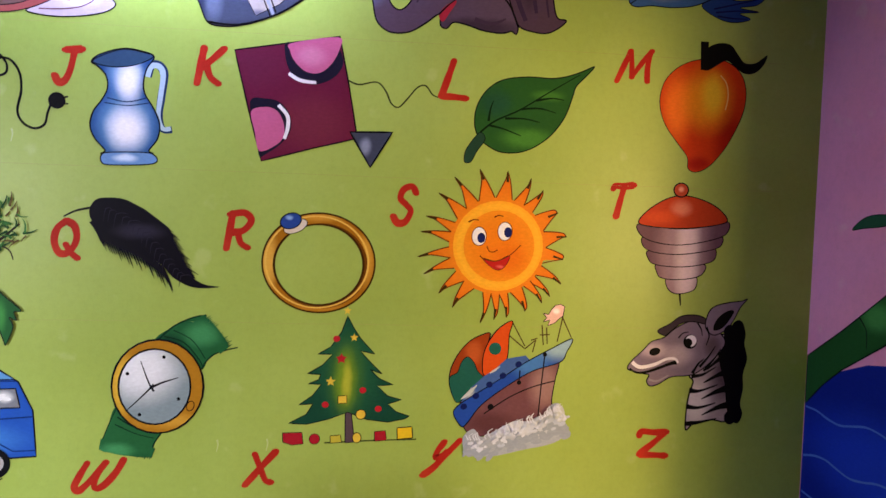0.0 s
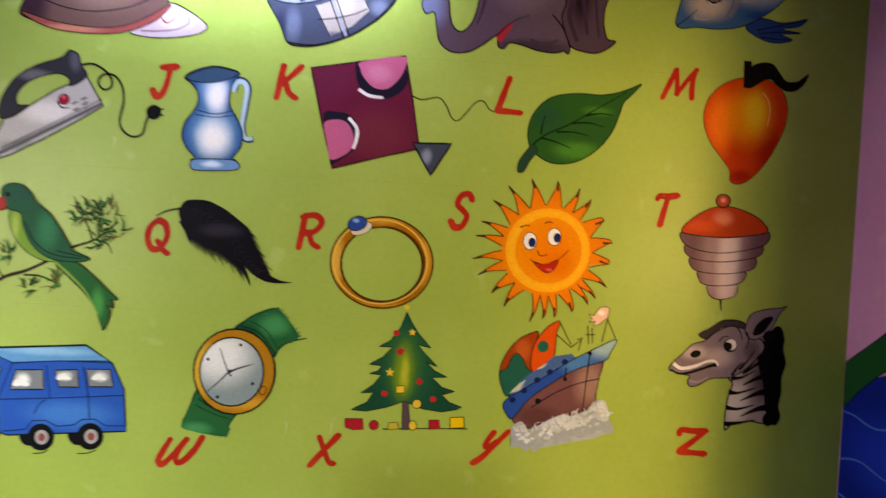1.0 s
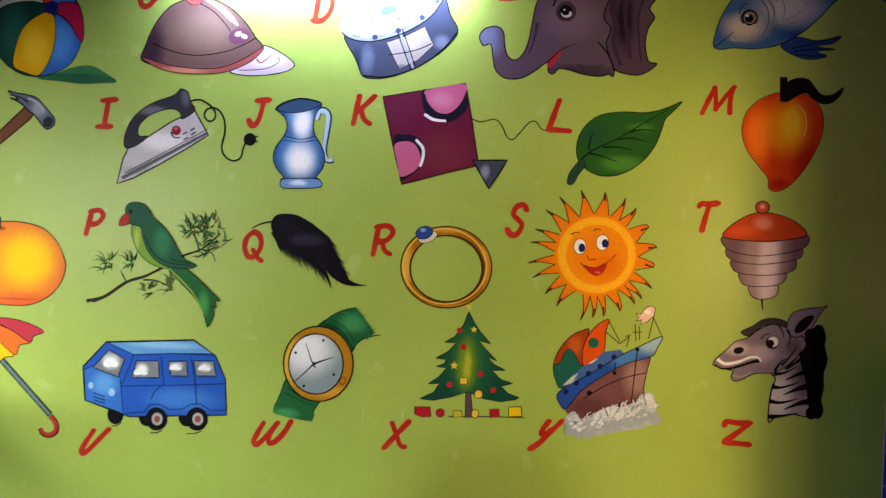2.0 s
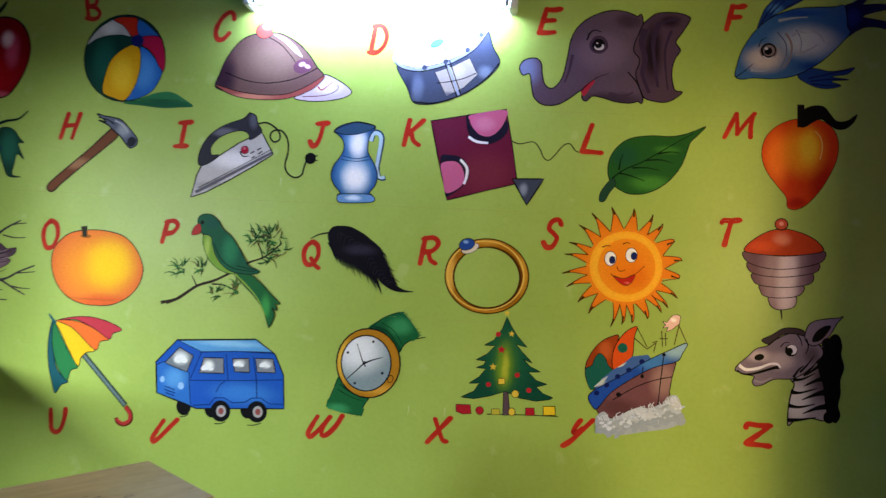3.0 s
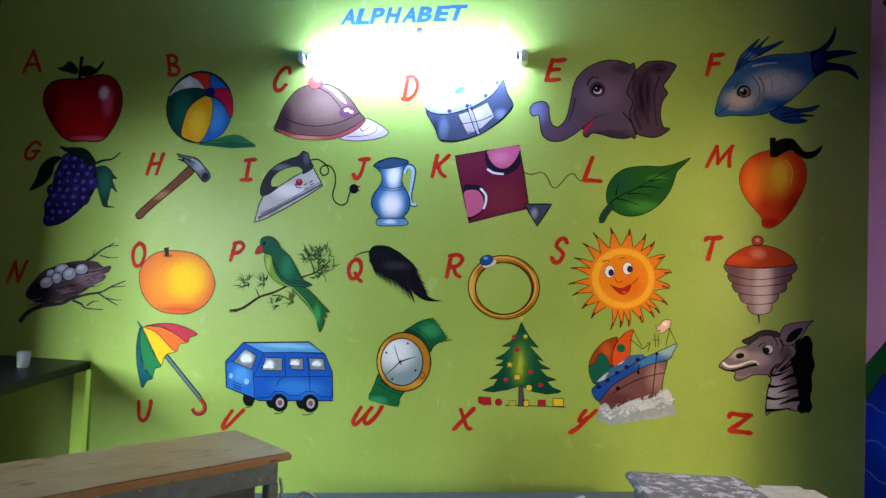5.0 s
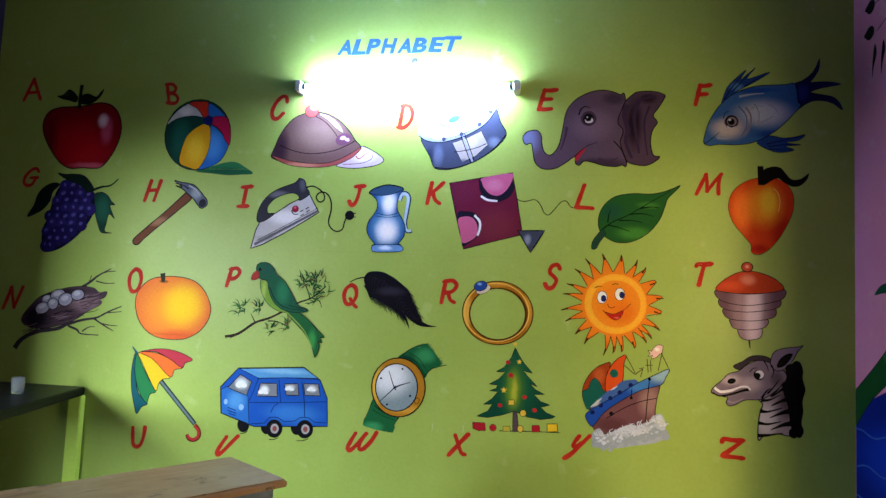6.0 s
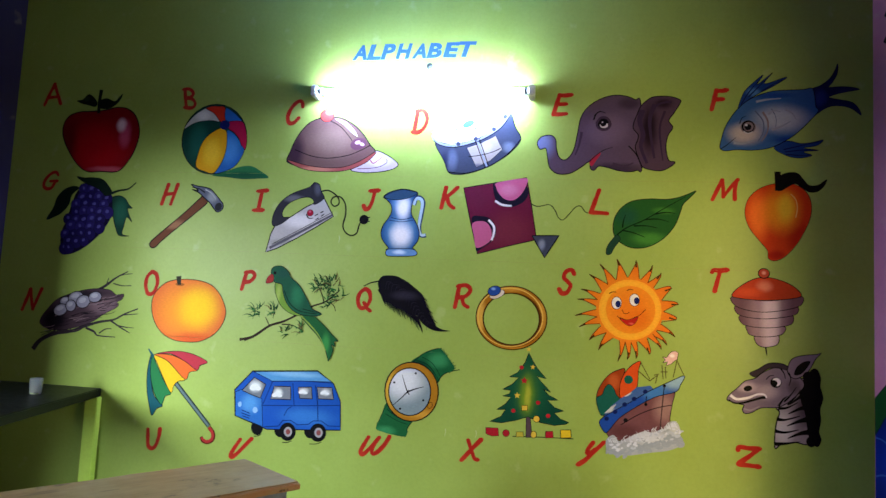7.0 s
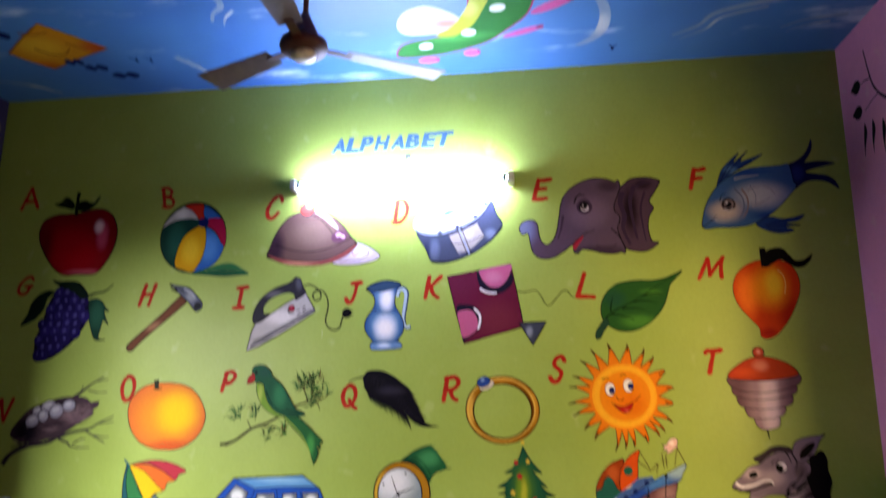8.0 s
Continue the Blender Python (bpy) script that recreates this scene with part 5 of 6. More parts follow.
stroke(fig, "stitch", P_STRAP_LINE, [(24, 180), (88, 160), (138, 103), (152, 74)], 5.0, 3.5)
stroke(fig, "stitch", P_STRAP_LINE, [(54, 201), (115, 168), (160, 104)], 3.7, 2.6)
stroke(fig, "stitch", P_STRAP_LINE, [(-129, -68), (-156, -131), (-181, -200)], 3.7, 2.6)
stroke(fig, "stitch", P_STRAP_LINE, [(21, -144), (-7, -191), (-14, -234)], 6.2, 4.4)
stroke(fig, "stitch", P_STRAP_LINE, [(-124, -95), (-68, -130), (2, -143)], 5.0, 3.5)
stroke(fig, "stitch", P_STRAP_LINE, [(-132, -120), (-66, -151), (-6, -167)], 3.7, 2.6)
for k in range(22):
    u = k / 21
    x, z, d = 151 + 84 * u, 252 - 103 * u, random.uniform(8, 24)
    stroke(fig, "brush_mark", P_STRAP_GREEN, [(x - 30, z - 22), (x - 6, z - 4), (x + d * .8, z + d * .45)], 12, 1)
    x, z = -178 + 164 * u, -200 - 30 * u
    stroke(fig, "brush_mark", P_STRAP_GREEN2, [(x + 8, z + 30), (x, z + 4), (x - d * .3, z - d * .55)], 13, 1)
P_WATCH_GOLD = paint("watch_gold", "a8701a", [("d8a838", -109, 18, 50, 125), ("c89030", 41, -106, 125, 31)])
oval(fig, "case", P_WATCH_GOLD, 6, 10, 149, 159, 0, 6.2)
P_WATCH_DIAL = paint("watch_dial", "7c8c94", [("dcdce4", -50, 70, 150, 130)])
oval(fig, "dial", P_WATCH_DIAL, -4, 9, 117, 128, 0, 6.2)
stroke(fig, "hand", P_INK, [(-6, -7), (-24, 25), (-50, 96)], 8.1, 2.8)
stroke(fig, "hand", P_INK, [(-19, 4), (17, 22), (73, 41)], 10.0, 2.8)
stroke(fig, "hand", P_INK, [(-7, 17), (-37, -16), (-94, -72)], 8.7, 2.8)
oval(fig, "mark", P_INK, 25, 110, 6, 6)
oval(fig, "mark", P_INK, -92, 53, 6, 6)
oval(fig, "mark", P_INK, 74, -32, 6, 6)
oval(fig, "mark", P_INK, -52, -86, 6, 6)
oval(fig, "crown", P_WATCH_GOLD, 113, -56, 12, 17, -20, 3.1)

fig = figure("fir_tree_painting", on_wall(0.66, 1.0), "decorated fir tree with small presents painted on wall")
stroke(fig, "ground", P_STRING, [(-77, -225), (85, -217), (241, -213)], 4.8, 4.2)
P_FIR_TRUNK = paint("fir_trunk", "54424a")
patch(fig, "trunk", P_FIR_TRUNK, [(-8, -109), (12, -107), (26, -222), (-6, -225)], 3.1, False)
P_FIR_GREEN = paint("fir_green", "0c4232", [("145438", 1, 33, 135, 210), ("3a6a28", -7, 3, 72, 156), ("6a8a24", -10, -3, 44, 124), ("a4a832", -4, -10, 20, 84)])
patch(fig, "crown", P_FIR_GREEN, [(-7, 219), (-26, 164), (-62, 111), (-106, 85), (-55, 85), (-89, 47), (-139, 17), (-94, 14), (-102, -4), (-137, -18), (-92, -21), (-121, -59), (-167, -92), (-119, -88), (-141, -125), (-200, -156), (-140, -160), (-66, -142), (1, -117), (67, -143), (140, -152), (198, -141), (215, -131), (168, -115), (138, -88), (187, -73), (137, -59), (100, -24), (156, -20), (105, 3), (75, 33), (116, 18), (67, 67), (39, 98), (90, 87), (41, 139), (16, 176)], 3.1, False)
P_BAUBLE_RED = paint("bauble_red", "b0222a")
oval(fig, "bauble", P_BAUBLE_RED, -43, 139, 12, 11)
oval(fig, "bauble", P_BAUBLE_RED, -25, 70, 12, 11)
oval(fig, "bauble", P_BAUBLE_RED, 51, -40, 12, 11)
oval(fig, "bauble", P_BAUBLE_RED, -77, -91, 12, 11)
oval(fig, "bauble", P_BAUBLE_RED, 106, -105, 12, 11)
P_STAR_YELLOW = paint("star_yellow", "d8b43c")
patch(fig, "star", P_STAR_YELLOW, [(-60 + 18 * (1 if k % 2 else .45) * math.sin(k * math.pi / 5), -10 - 18 * (1 if k % 2 else .45) * math.cos(k * math.pi / 5)) for k in range(10)], 0, False)
patch(fig, "star", P_STAR_YELLOW, [(17 + 15 * (1 if k % 2 else .45) * math.sin(k * math.pi / 5), 144 - 15 * (1 if k % 2 else .45) * math.cos(k * math.pi / 5)) for k in range(10)], 0, False)
patch(fig, "star", P_STAR_YELLOW, [(-8 + 15 * (1 if k % 2 else .45) * math.sin(k * math.pi / 5), 237 - 15 * (1 if k % 2 else .45) * math.cos(k * math.pi / 5)) for k in range(10)], 0, False)
patch(fig, "star", P_BAUBLE_RED, [(-25 + 20 * (1 if k % 2 else .45) * math.sin(k * math.pi / 5), 70 - 20 * (1 if k % 2 else .45) * math.cos(k * math.pi / 5)) for k in range(10)], 0, False)
oval(fig, "bauble", P_STAR_YELLOW, 46, -125, 17, 17, 0, 3.0)
patch(fig, "present", P_STAR_YELLOW, [(-34, -61), (-4, -58), (-3, -85), (-33, -87)], 2.6, False)
P_PRESENT_RED = paint("present_red", "a8202a")
patch(fig, "present", P_PRESENT_RED, [(-220, -190), (-154, -188), (-149, -228), (-187, -232), (-218, -222)], 2.6, False)
oval(fig, "present", P_PRESENT_RED, -111, -211, 18, 18, 0, 2.4)
P_PRESENT_OLIVE = paint("present_olive", "b8a838")
patch(fig, "present", P_PRESENT_OLIVE, [(-58, -200), (-22, -197), (-18, -223), (-56, -226)], 2.6, False)
oval(fig, "present", P_STAR_YELLOW, 34, -207, 15, 18, 0, 3.0)
patch(fig, "present", P_PRESENT_RED, [(95, -185), (133, -182), (137, -216), (96, -219)], 2.6, False)
P_PRESENT_YELLOW = paint("present_yellow", "e0b820")
patch(fig, "present", P_PRESENT_YELLOW, [(173, -172), (225, -168), (229, -208), (175, -213)], 3.6, False)

fig = figure("ship_painting", on_wall(1.24, 0.97), "sailing ship on white waves painted on wall")
P_MAST_BROWN = paint("mast_brown", "4a3a1c")
stroke(fig, "mast", P_MAST_BROWN, [(172, 261), (154, 168)], 4.5, 3.9, False)
stroke(fig, "mast", P_MAST_BROWN, [(172, 252), (206, 183)], 4.5, 3.9, False)
stroke(fig, "mast", P_MAST_BROWN, [(97, 227), (104, 156)], 4.5, 3.9, False)
stroke(fig, "mast", P_MAST_BROWN, [(114, 219), (118, 160)], 4.5, 3.9, False)
stroke(fig, "mast", P_MAST_BROWN, [(90, 192), (126, 194)], 4.5, 3.9, False)
stroke(fig, "mast", P_MAST_BROWN, [(-9, 234), (38, 151)], 4.5, 3.9, False)
stroke(fig, "mast", P_MAST_BROWN, [(-22, 190), (38, 142)], 4.5, 3.9, False)
stroke(fig, "mast", P_MAST_BROWN, [(38, 142), (76, 174)], 4.5, 3.9, False)
stroke(fig, "mast", P_MAST_BROWN, [(59, 173), (82, 180)], 4.5, 3.9, False)
stroke(fig, "mast", P_MAST_BROWN, [(76, 174), (66, 130)], 4.5, 3.9, False)
P_FLAG_PINK = paint("flag_pink", "e2b4ac", [("f4e4e0", 146, 279, 17, 14)])
patch(fig, "flag", P_FLAG_PINK, [(177, 295), (162, 303), (143, 299), (129, 284), (119, 266), (99, 270), (113, 254), (100, 239), (125, 246), (117, 225), (144, 236), (158, 251), (172, 261)], 2.6, False)
P_SAIL_RUST = paint("sail_rust", "963a14", [("b85424", -145, 124, 39, 51)])
patch(fig, "sail", P_SAIL_RUST, [(-188, -53), (-224, 2), (-226, 60), (-200, 120), (-161, 166), (-119, 189), (-88, 194), (-103, 127), (-107, 69), (-106, 34), (-150, -12)], 3.6)
P_SAIL_TEAL = paint("sail_teal", "10564a")
patch(fig, "sail", P_SAIL_TEAL, [(-228, 36), (-200, 56), (-187, 92), (-165, 111), (-141, 89), (-129, 61), (-106, 34), (-142, 3), (-194, -53), (-221, -12)], 2.9)
P_SAIL_ORANGE = paint("sail_orange", "d04c16")
patch(fig, "sail", P_SAIL_ORANGE, [(-106, 46), (-111, 112), (-90, 171), (-54, 217), (-10, 240), (-20, 190), (-26, 103), (-67, 66)], 3.6)
oval(fig, "spot", P_SAIL_TEAL, -69, 141, 22, 22)
P_DECK = paint("deck_blue", "3a5c98", [("c4c8c4", -168, -16, 34, 24)])
patch(fig, "deck", P_DECK, [(-192, -62), (-150, 2), (-106, 42), (-67, 68), (-26, 106), (42, 118), (60, 100), (-58, 18), (-141, -34)], 0, False)
P_HULL_MAROON = paint("hull_maroon", "6e444a", [("96706e", 115, 10, 70, 105), ("5a3438", -78, -124, 112, 50)])
patch(fig, "hull", P_HULL_MAROON, [(-175, -123), (-139, -83), (-70, -23), (40, 51), (137, 90), (164, 94), (152, 31), (142, -40), (141, -105), (45, -139), (-94, -171), (-151, -164)], 3.6)
P_RAIL_BLUE = paint("rail_blue", "1c469c", [("8cacc0", 169, 149, 150, 60), ("3a74b8", 60, 90, 90, 60)])
patch(fig, "rail", P_RAIL_BLUE, [(-210, -92), (-194, -62), (-141, -26), (-58, 26), (39, 91), (135, 144), (209, 180), (191, 133), (167, 95), (68, 62), (-29, 3), (-112, -61), (-158, -122), (-180, -138)], 3.8)
P_SHIP_GLINT = paint("ship_glint", "b4bcc0")
patch(fig, "glint", P_SHIP_GLINT, [(-186, -41), (-161, -13), (-128, 12), (-152, -21)])
patch(fig, "glint", P_SHIP_GLINT, [(-87, 53), (-67, 69), (-48, 79), (-67, 60)])
P_PORTHOLE = paint("porthole", "101c54")
oval(fig, "porthole", P_PORTHOLE, -174, -66, 12, 11, 25)
oval(fig, "porthole", P_PORTHOLE, -132, -28, 12, 11, 25)
oval(fig, "porthole", P_PORTHOLE, -85, 13, 12, 11, 25)
oval(fig, "porthole", P_PORTHOLE, -38, 45, 12, 11, 25)
oval(fig, "porthole", P_PORTHOLE, 17, 86, 12, 11, 25)
stroke(fig, "chain", P_INK, [(111, 122), (102, 13), (94, -104)], 4.5, 3.9, False)
stroke(fig, "chain", P_INK, [(23, 64), (21, 21)], 4.5, 3.9, False)
oval(fig, "porthole", P_INK, 111, 122, 8, 8)
oval(fig, "porthole", P_INK, 21, 21, 8, 8)
oval(fig, "porthole", P_INK, -78, -67, 11, 11)
stroke(fig, "plank", P_INK, [(-102, -92), (-14, -33), (69, 5), (152, 28)], 4.5, 3.9)
P_WAVE_WHITE = paint("wave_white", "a4aab8", [("ccd0de", 17, -144, 168, 45), ("c4c8cc", 168, -95, 34, 51)])
patch(fig, "wave", P_WAVE_WHITE, [(-171, -171), (-137, -146), (-108, -175), (-67, -157), (-25, -133), (16, -116), (58, -118), (94, -101), (121, -90), (140, -60), (167, -53), (190, -79), (194, -135), (200, -168), (143, -201), (47, -221), (-64, -244), (-149, -238), (-172, -209)])
P_FOAM = paint("foam", "d2d6e6")
P_FOAM_PALE = paint("foam_pale", "b6bed2")
P_FOAM_SHADE = paint("foam_shade", "98a0b0")
crest = bend([(-156, -182), (-100, -180), (-39, -157), (17, -136), (86, -116), (138, -89), (170, -81), (190, -101)], False, 8)
for k in range(230):
    low = 1 - k / 230
    x, z = crest[random.randrange(len(crest))]
    z -= low * 72
    tone = P_FOAM_SHADE if low > random.uniform(.35, .75) else random.choice((P_FOAM, P_FOAM_PALE, P_WAVE_WHITE))
    size = random.uniform(4, 9) * (.6 + .8 * low)
    oval(fig, "foam", tone, x + random.uniform(-14, 14), z + random.uniform(-12, 12), size * 1.9, size, random.uniform(-30, 60))
for k in range(46):
    x, z = crest[random.randrange(len(crest))]
    d = random.uniform(14, 34)
    stroke(fig, "spray", P_FOAM, [(x, z), (x - d * .3, z + d * .6), (x + d * random.uniform(-.9, .4), z + d)], 6, 1.5)

fig = figure("zebra_painting", on_wall(1.92, 1.07), "grey zebra head with black mane painted on wall")
P_ZEBRA_BLACK = paint("zebra_black", "0a080a")
P_CHALK2 = paint("chalk2", "e4dce6")
P_ZEBRA_NECK = paint("zebra_neck", "94848e", [("c8bcc4", 5, -150, 60, 110), ("4c3e48", 110, -40, 70, 150)])
patch(fig, "neck", P_ZEBRA_NECK, [(-22, -36), (-12, -71), (-27, -127), (-34, -196), (-31, -251), (-3, -227), (62, -213), (127, -215), (145, -127), (144, 38), (87, 103)], 6)
for line, w in (([(-20, -52), (22, -46), (74, -16)], 17), ([(-26, -104), (14, -106), (84, -82)], 19), ([(-32, -164), (14, -168), (78, -150)], 20), ([(-32, -228), (18, -222), (84, -208)], 18)):
    stroke(fig, "stripe", P_ZEBRA_BLACK, line, w, 3)
for line in ([(122, 30), (84, 12), (36, -30)], [(124, -36), (84, -46), (28, -76)], [(122, -96), (80, -108), (22, -136)], [(124, -158), (84, -168), (26, -196)]):
    stroke(fig, "stripe", P_ZEBRA_BLACK, line, 30, 3)
patch(fig, "mane", P_ZEBRA_BLACK, [(139, 153), (165, 150), (180, 109), (178, 68), (191, 14), (178, -42), (181, -97), (173, -152), (183, -192), (166, -226), (135, -209), (119, -156), (108, -75), (87, -8), (77, 60), (108, 112)])
P_ZEBRA_HEAD = paint("zebra_head", "7c6a7c", [("b8a2ac", -164, 43, 63, 37), ("ac97a1", -70, 27, 68, 47), ("5a4a54", 56, 59, 42, 52)])
patch(fig, "head", P_ZEBRA_HEAD, [(-262, -26), (-251, 0), (-209, 40), (-177, 73), (-129, 90), (-92, 121), (-32, 150), (29, 146), (87, 103), (100, 62), (46, -3), (-17, -46), (-96, -55), (-143, -81), (-175, -89), (-189, -71), (-181, -48), (-203, -44), (-238, -35)], 4.0)
P_ZEBRA_MANE2 = paint("zebra_mane2", "3a2e36")
patch(fig, "forelock", P_ZEBRA_MANE2, [(-156, 113), (-111, 139), (-71, 167), (-19, 173), (21, 162), (29, 140), (-18, 148), (-66, 142), (-111, 108), (-129, 96)], 3.5)
patch(fig, "ear", P_ZEBRA_HEAD, [(24, 134), (34, 182), (60, 207), (113, 221), (159, 227), (180, 234), (154, 202), (134, 161), (108, 124), (66, 101), (40, 108)], 4.0)
patch(fig, "ear", P_ZEBRA_BLACK, [(55, 120), (66, 157), (100, 187), (131, 189), (108, 146), (82, 122)])
stroke(fig, "cheek", P_ZEBRA_BLACK, [(-17, -41), (4, -6), (25, 12)], 13.0, 2.6)
stroke(fig, "lip", P_ZEBRA_BLACK, [(-254, -25), (-229, -40), (-189, -37), (-136, -19), (-102, -6), (-78, -1)], 5.2, 15.6)
stroke(fig, "lip", P_CHALK2, [(-246, -2), (-216, -20), (-163, -10), (-118, 10), (-86, 12), (-73, -3)], 14.6, 7.3)
oval(fig, "nostril", P_ZEBRA_BLACK, -163, 37, 21, 14, 15)
oval(fig, "eye", P_ZEBRA_BLACK, -31, 75, 26, 26)
oval(fig, "eye", P_CHALK2, -28, 78, 21, 21)
oval(fig, "eye", P_ZEBRA_BLACK, -39, 71, 16, 16)
stroke(fig, "brow", P_ZEBRA_BLACK, [(-76, 88), (-60, 106), (-39, 110)], 5.2, 2.6)
P_ZEBRA_GREY = paint("zebra_grey", "948894")
stroke(fig, "stripe", P_ZEBRA_BLACK, [(9, -17), (40, 19), (66, 60)], 10.4, 2.6)
stroke(fig, "stripe", P_ZEBRA_BLACK, [(25, -32), (61, 9), (87, 50)], 10.4, 2.6)
stroke(fig, "stripe", P_ZEBRA_BLACK, [(29, 129), (40, 97), (30, 62)], 7.8, 2.6)
stroke(fig, "stripe", P_ZEBRA_BLACK, [(-8, 146), (8, 122), (14, 97)], 6.3, 2.6)
oval(fig, "mane", P_ZEBRA_BLACK, 118, 113, 23, 26)
oval(fig, "mane", P_ZEBRA_BLACK, 139, 70, 23, 26)
oval(fig, "mane", P_ZEBRA_BLACK, 147, 27, 23, 26)
oval(fig, "mane", P_ZEBRA_BLACK, 152, -22, 23, 26)
oval(fig, "mane", P_ZEBRA_BLACK, 147, -72, 23, 26)
oval(fig, "mane", P_ZEBRA_BLACK, 152, -118, 23, 26)
oval(fig, "mane", P_ZEBRA_BLACK, 145, -165, 23, 26)
oval(fig, "mane", P_ZEBRA_BLACK, 135, -204, 23, 26)
stroke(fig, "lip", P_ZEBRA_GREY, [(-181, -65), (-149, -70), (-107, -48)], 8.9, 3.9)

LETTER_RED = paint("letter_red", "ac281c", [("ba3422", 0, 0, 60, 60)])
TITLE_BLUE = paint("title_blue", "34607e")


def painted_letter(char, x, z, width, height, brush, *lines):
    """A capital in quick brush strokes: lines run through (across, up) shares of the letter; width and height are its slanted axes in mm."""
    sign = figure("painted_letter", on_wall(x, z), "red brush-painted capital letter " + char + " on green wall", "painted alphabet letters")
    for line in lines:
        path = [(u * width[0] + v * height[0], u * width[1] + v * height[1]) for u, v in line]
        stroke(sign, "brush_stroke", LETTER_RED, path, brush * .92, brush * 1.06)
        for (px, pz), size in ((path[0], .46), (path[-1], .53)):
            oval(sign, "brush_tip", LETTER_RED, px, pz, brush * size, brush * size * .8)


painted_letter("A", -2.411, 2.567, (115, 6), (-4, 134), 21, [(.02, 0), (.30, .52), (.58, 1)], [(.55, 1), (.78, .5), (1, .02)], [(.24, .35), (.86, .37)])
painted_letter("B", -1.459, 2.552, (74, -3), (-18, 118), 21, [(.16, 0), (.14, 1)], [(.02, .97), (.55, 1), (.86, .80), (.62, .57), (.16, .52)], [(.20, .52), (.74, .48), (.98, .24), (.66, .02), (.02, .03)])
painted_letter("C", -0.811, 2.459, (84, 0), (21, 136), 23, [(1, .74), (.88, .95), (.58, .98), (.22, .72), (.06, .34), (.24, .05), (.58, .04), (.88, .26)])
painted_letter("D", -0.051, 2.412, (75, 0), (18, 131), 23, [(.14, 0), (.14, 1)], [(.02, .97), (.58, .97), (.95, .66), (.90, .28), (.52, .03), (.02, .03)])
painted_letter("E", 0.728, 2.518, (73, 0), (29, 114), 23, [(.10, 0), (.12, 1)], [(.10, .97), (.55, .96), (1, 1)], [(.12, .52), (.80, .54)], [(.06, .04), (.55, .03), (1, .06)])
painted_letter("F", 1.555, 2.549, (60, 0), (21, 108), 23, [(.10, 0), (.14, 1)], [(.10, .96), (.55, .95), (1, 1)], [(.14, .52), (.84, .54)])
painted_letter("G", -2.366, 2.036, (94, 5), (15, 106), 20, [(.98, .80), (.78, .98), (.44, .92), (.12, .58), (.08, .22), (.36, .02), (.70, .08), (.86, .42)], [(.50, .46), (1, .46)])
painted_letter("H", -1.560, 1.963, (74, 2), (32, 121), 23, [(.08, 0), (.12, 1)], [(.88, 0), (.94, 1)], [(.10, .50), (.90, .54)])
painted_letter("I", -0.954, 1.940, (27, 1), (17, 120), 23, [(.50, 0), (.52, 1)], [(-.50, .97), (1.70, 1)], [(-.60, .03), (1.60, .04)])
painted_letter("J", -0.315, 1.965, (66, 2), (19, 110), 23, [(.30, .97), (1.10, 1)], [(.76, .98), (.72, .40), (.56, .08), (.28, .02), (.04, .22)])
painted_letter("K", 0.132, 1.985, (78, 2), (18, 118), 23, [(.08, 0), (.14, 1)], [(.98, 1), (.52, .66), (.14, .44)], [(.34, .56), (.58, .20), (.96, .01)])
painted_letter("L", 0.948, 1.977, (90, 2), (31, 130), 23, [(.16, 1), (.10, .50), (.04, .05)], [(.02, .05), (.50, .04), (1, .01)])
painted_letter("M", 1.569, 2.067, (116, 4), (23, 107), 20, [(.02, 0), (.14, .55), (.24, 1)], [(.24, 1), (.36, .60), (.46, .14)], [(.46, .14), (.68, .62), (.90, 1)], [(.88, 1), (.88, .50), (.98, 0)])
painted_letter("N", -2.418, 1.291, (92, 5), (31, 129), 22, [(.02, 0), (.12, .55), (.18, 1)], [(.18, 1), (.48, .50), (.80, .03)], [(.80, .02), (.90, .55), (1, 1)])
painted_letter("O", -1.615, 1.424, (84, 4), (0, 134), 23, [(.50, 1), (.14, .78), (.06, .40), (.28, .03), (.68, .06), (.94, .46), (.82, .86), (.46, 1)])
painted_letter("P", -1.012, 1.480, (66, 4), (22, 102), 23, [(.10, 0), (.14, 1)], [(.02, .96), (.62, 1), (.98, .76), (.70, .46), (.14, .42)])
painted_letter("Q", -0.316, 1.401, (81, 0), (8, 117), 23, [(.50, 1), (.16, .80), (.06, .44), (.28, .10), (.66, .12), (.92, .48), (.80, .86), (.46, 1)], [(.52, .34), (.74, .10), (1, -.04)])
painted_letter("R", 0.234, 1.439, (79, 4), (17, 121), 23, [(.10, 0), (.14, 1)], [(.02, .96), (.62, 1), (.96, .78), (.68, .50), (.14, .46)], [(.46, .48), (.66, .16), (.98, .02)])
painted_letter("S", 0.795, 1.541, (70, 4), (16, 128), 23, [(.98, .80), (.74, .99), (.34, .92), (.24, .68), (.58, .50), (.84, .32), (.64, .04), (.26, .02), (.02, .20)])
painted_letter("T", 1.557, 1.588, (72, 4), (20, 113), 23, [(.02, .88), (.10, .98), (.55, .96), (1.04, .99)], [(.56, .96), (.50, .45), (.46, 0)])
painted_letter("U", -1.519, 0.537, (84, 7), (-5, 114), 23, [(.10, .97), (.12, .50), (.18, .14), (.44, .01), (.72, .14), (.92, .55), (1, .98)])
painted_letter("V", -1.011, 0.531, (87, 8), (48, 106), 23, [(.24, .98), (.13, .50), (.10, .16), (.26, .01), (.50, .20), (.76, .62), (1, 1)])
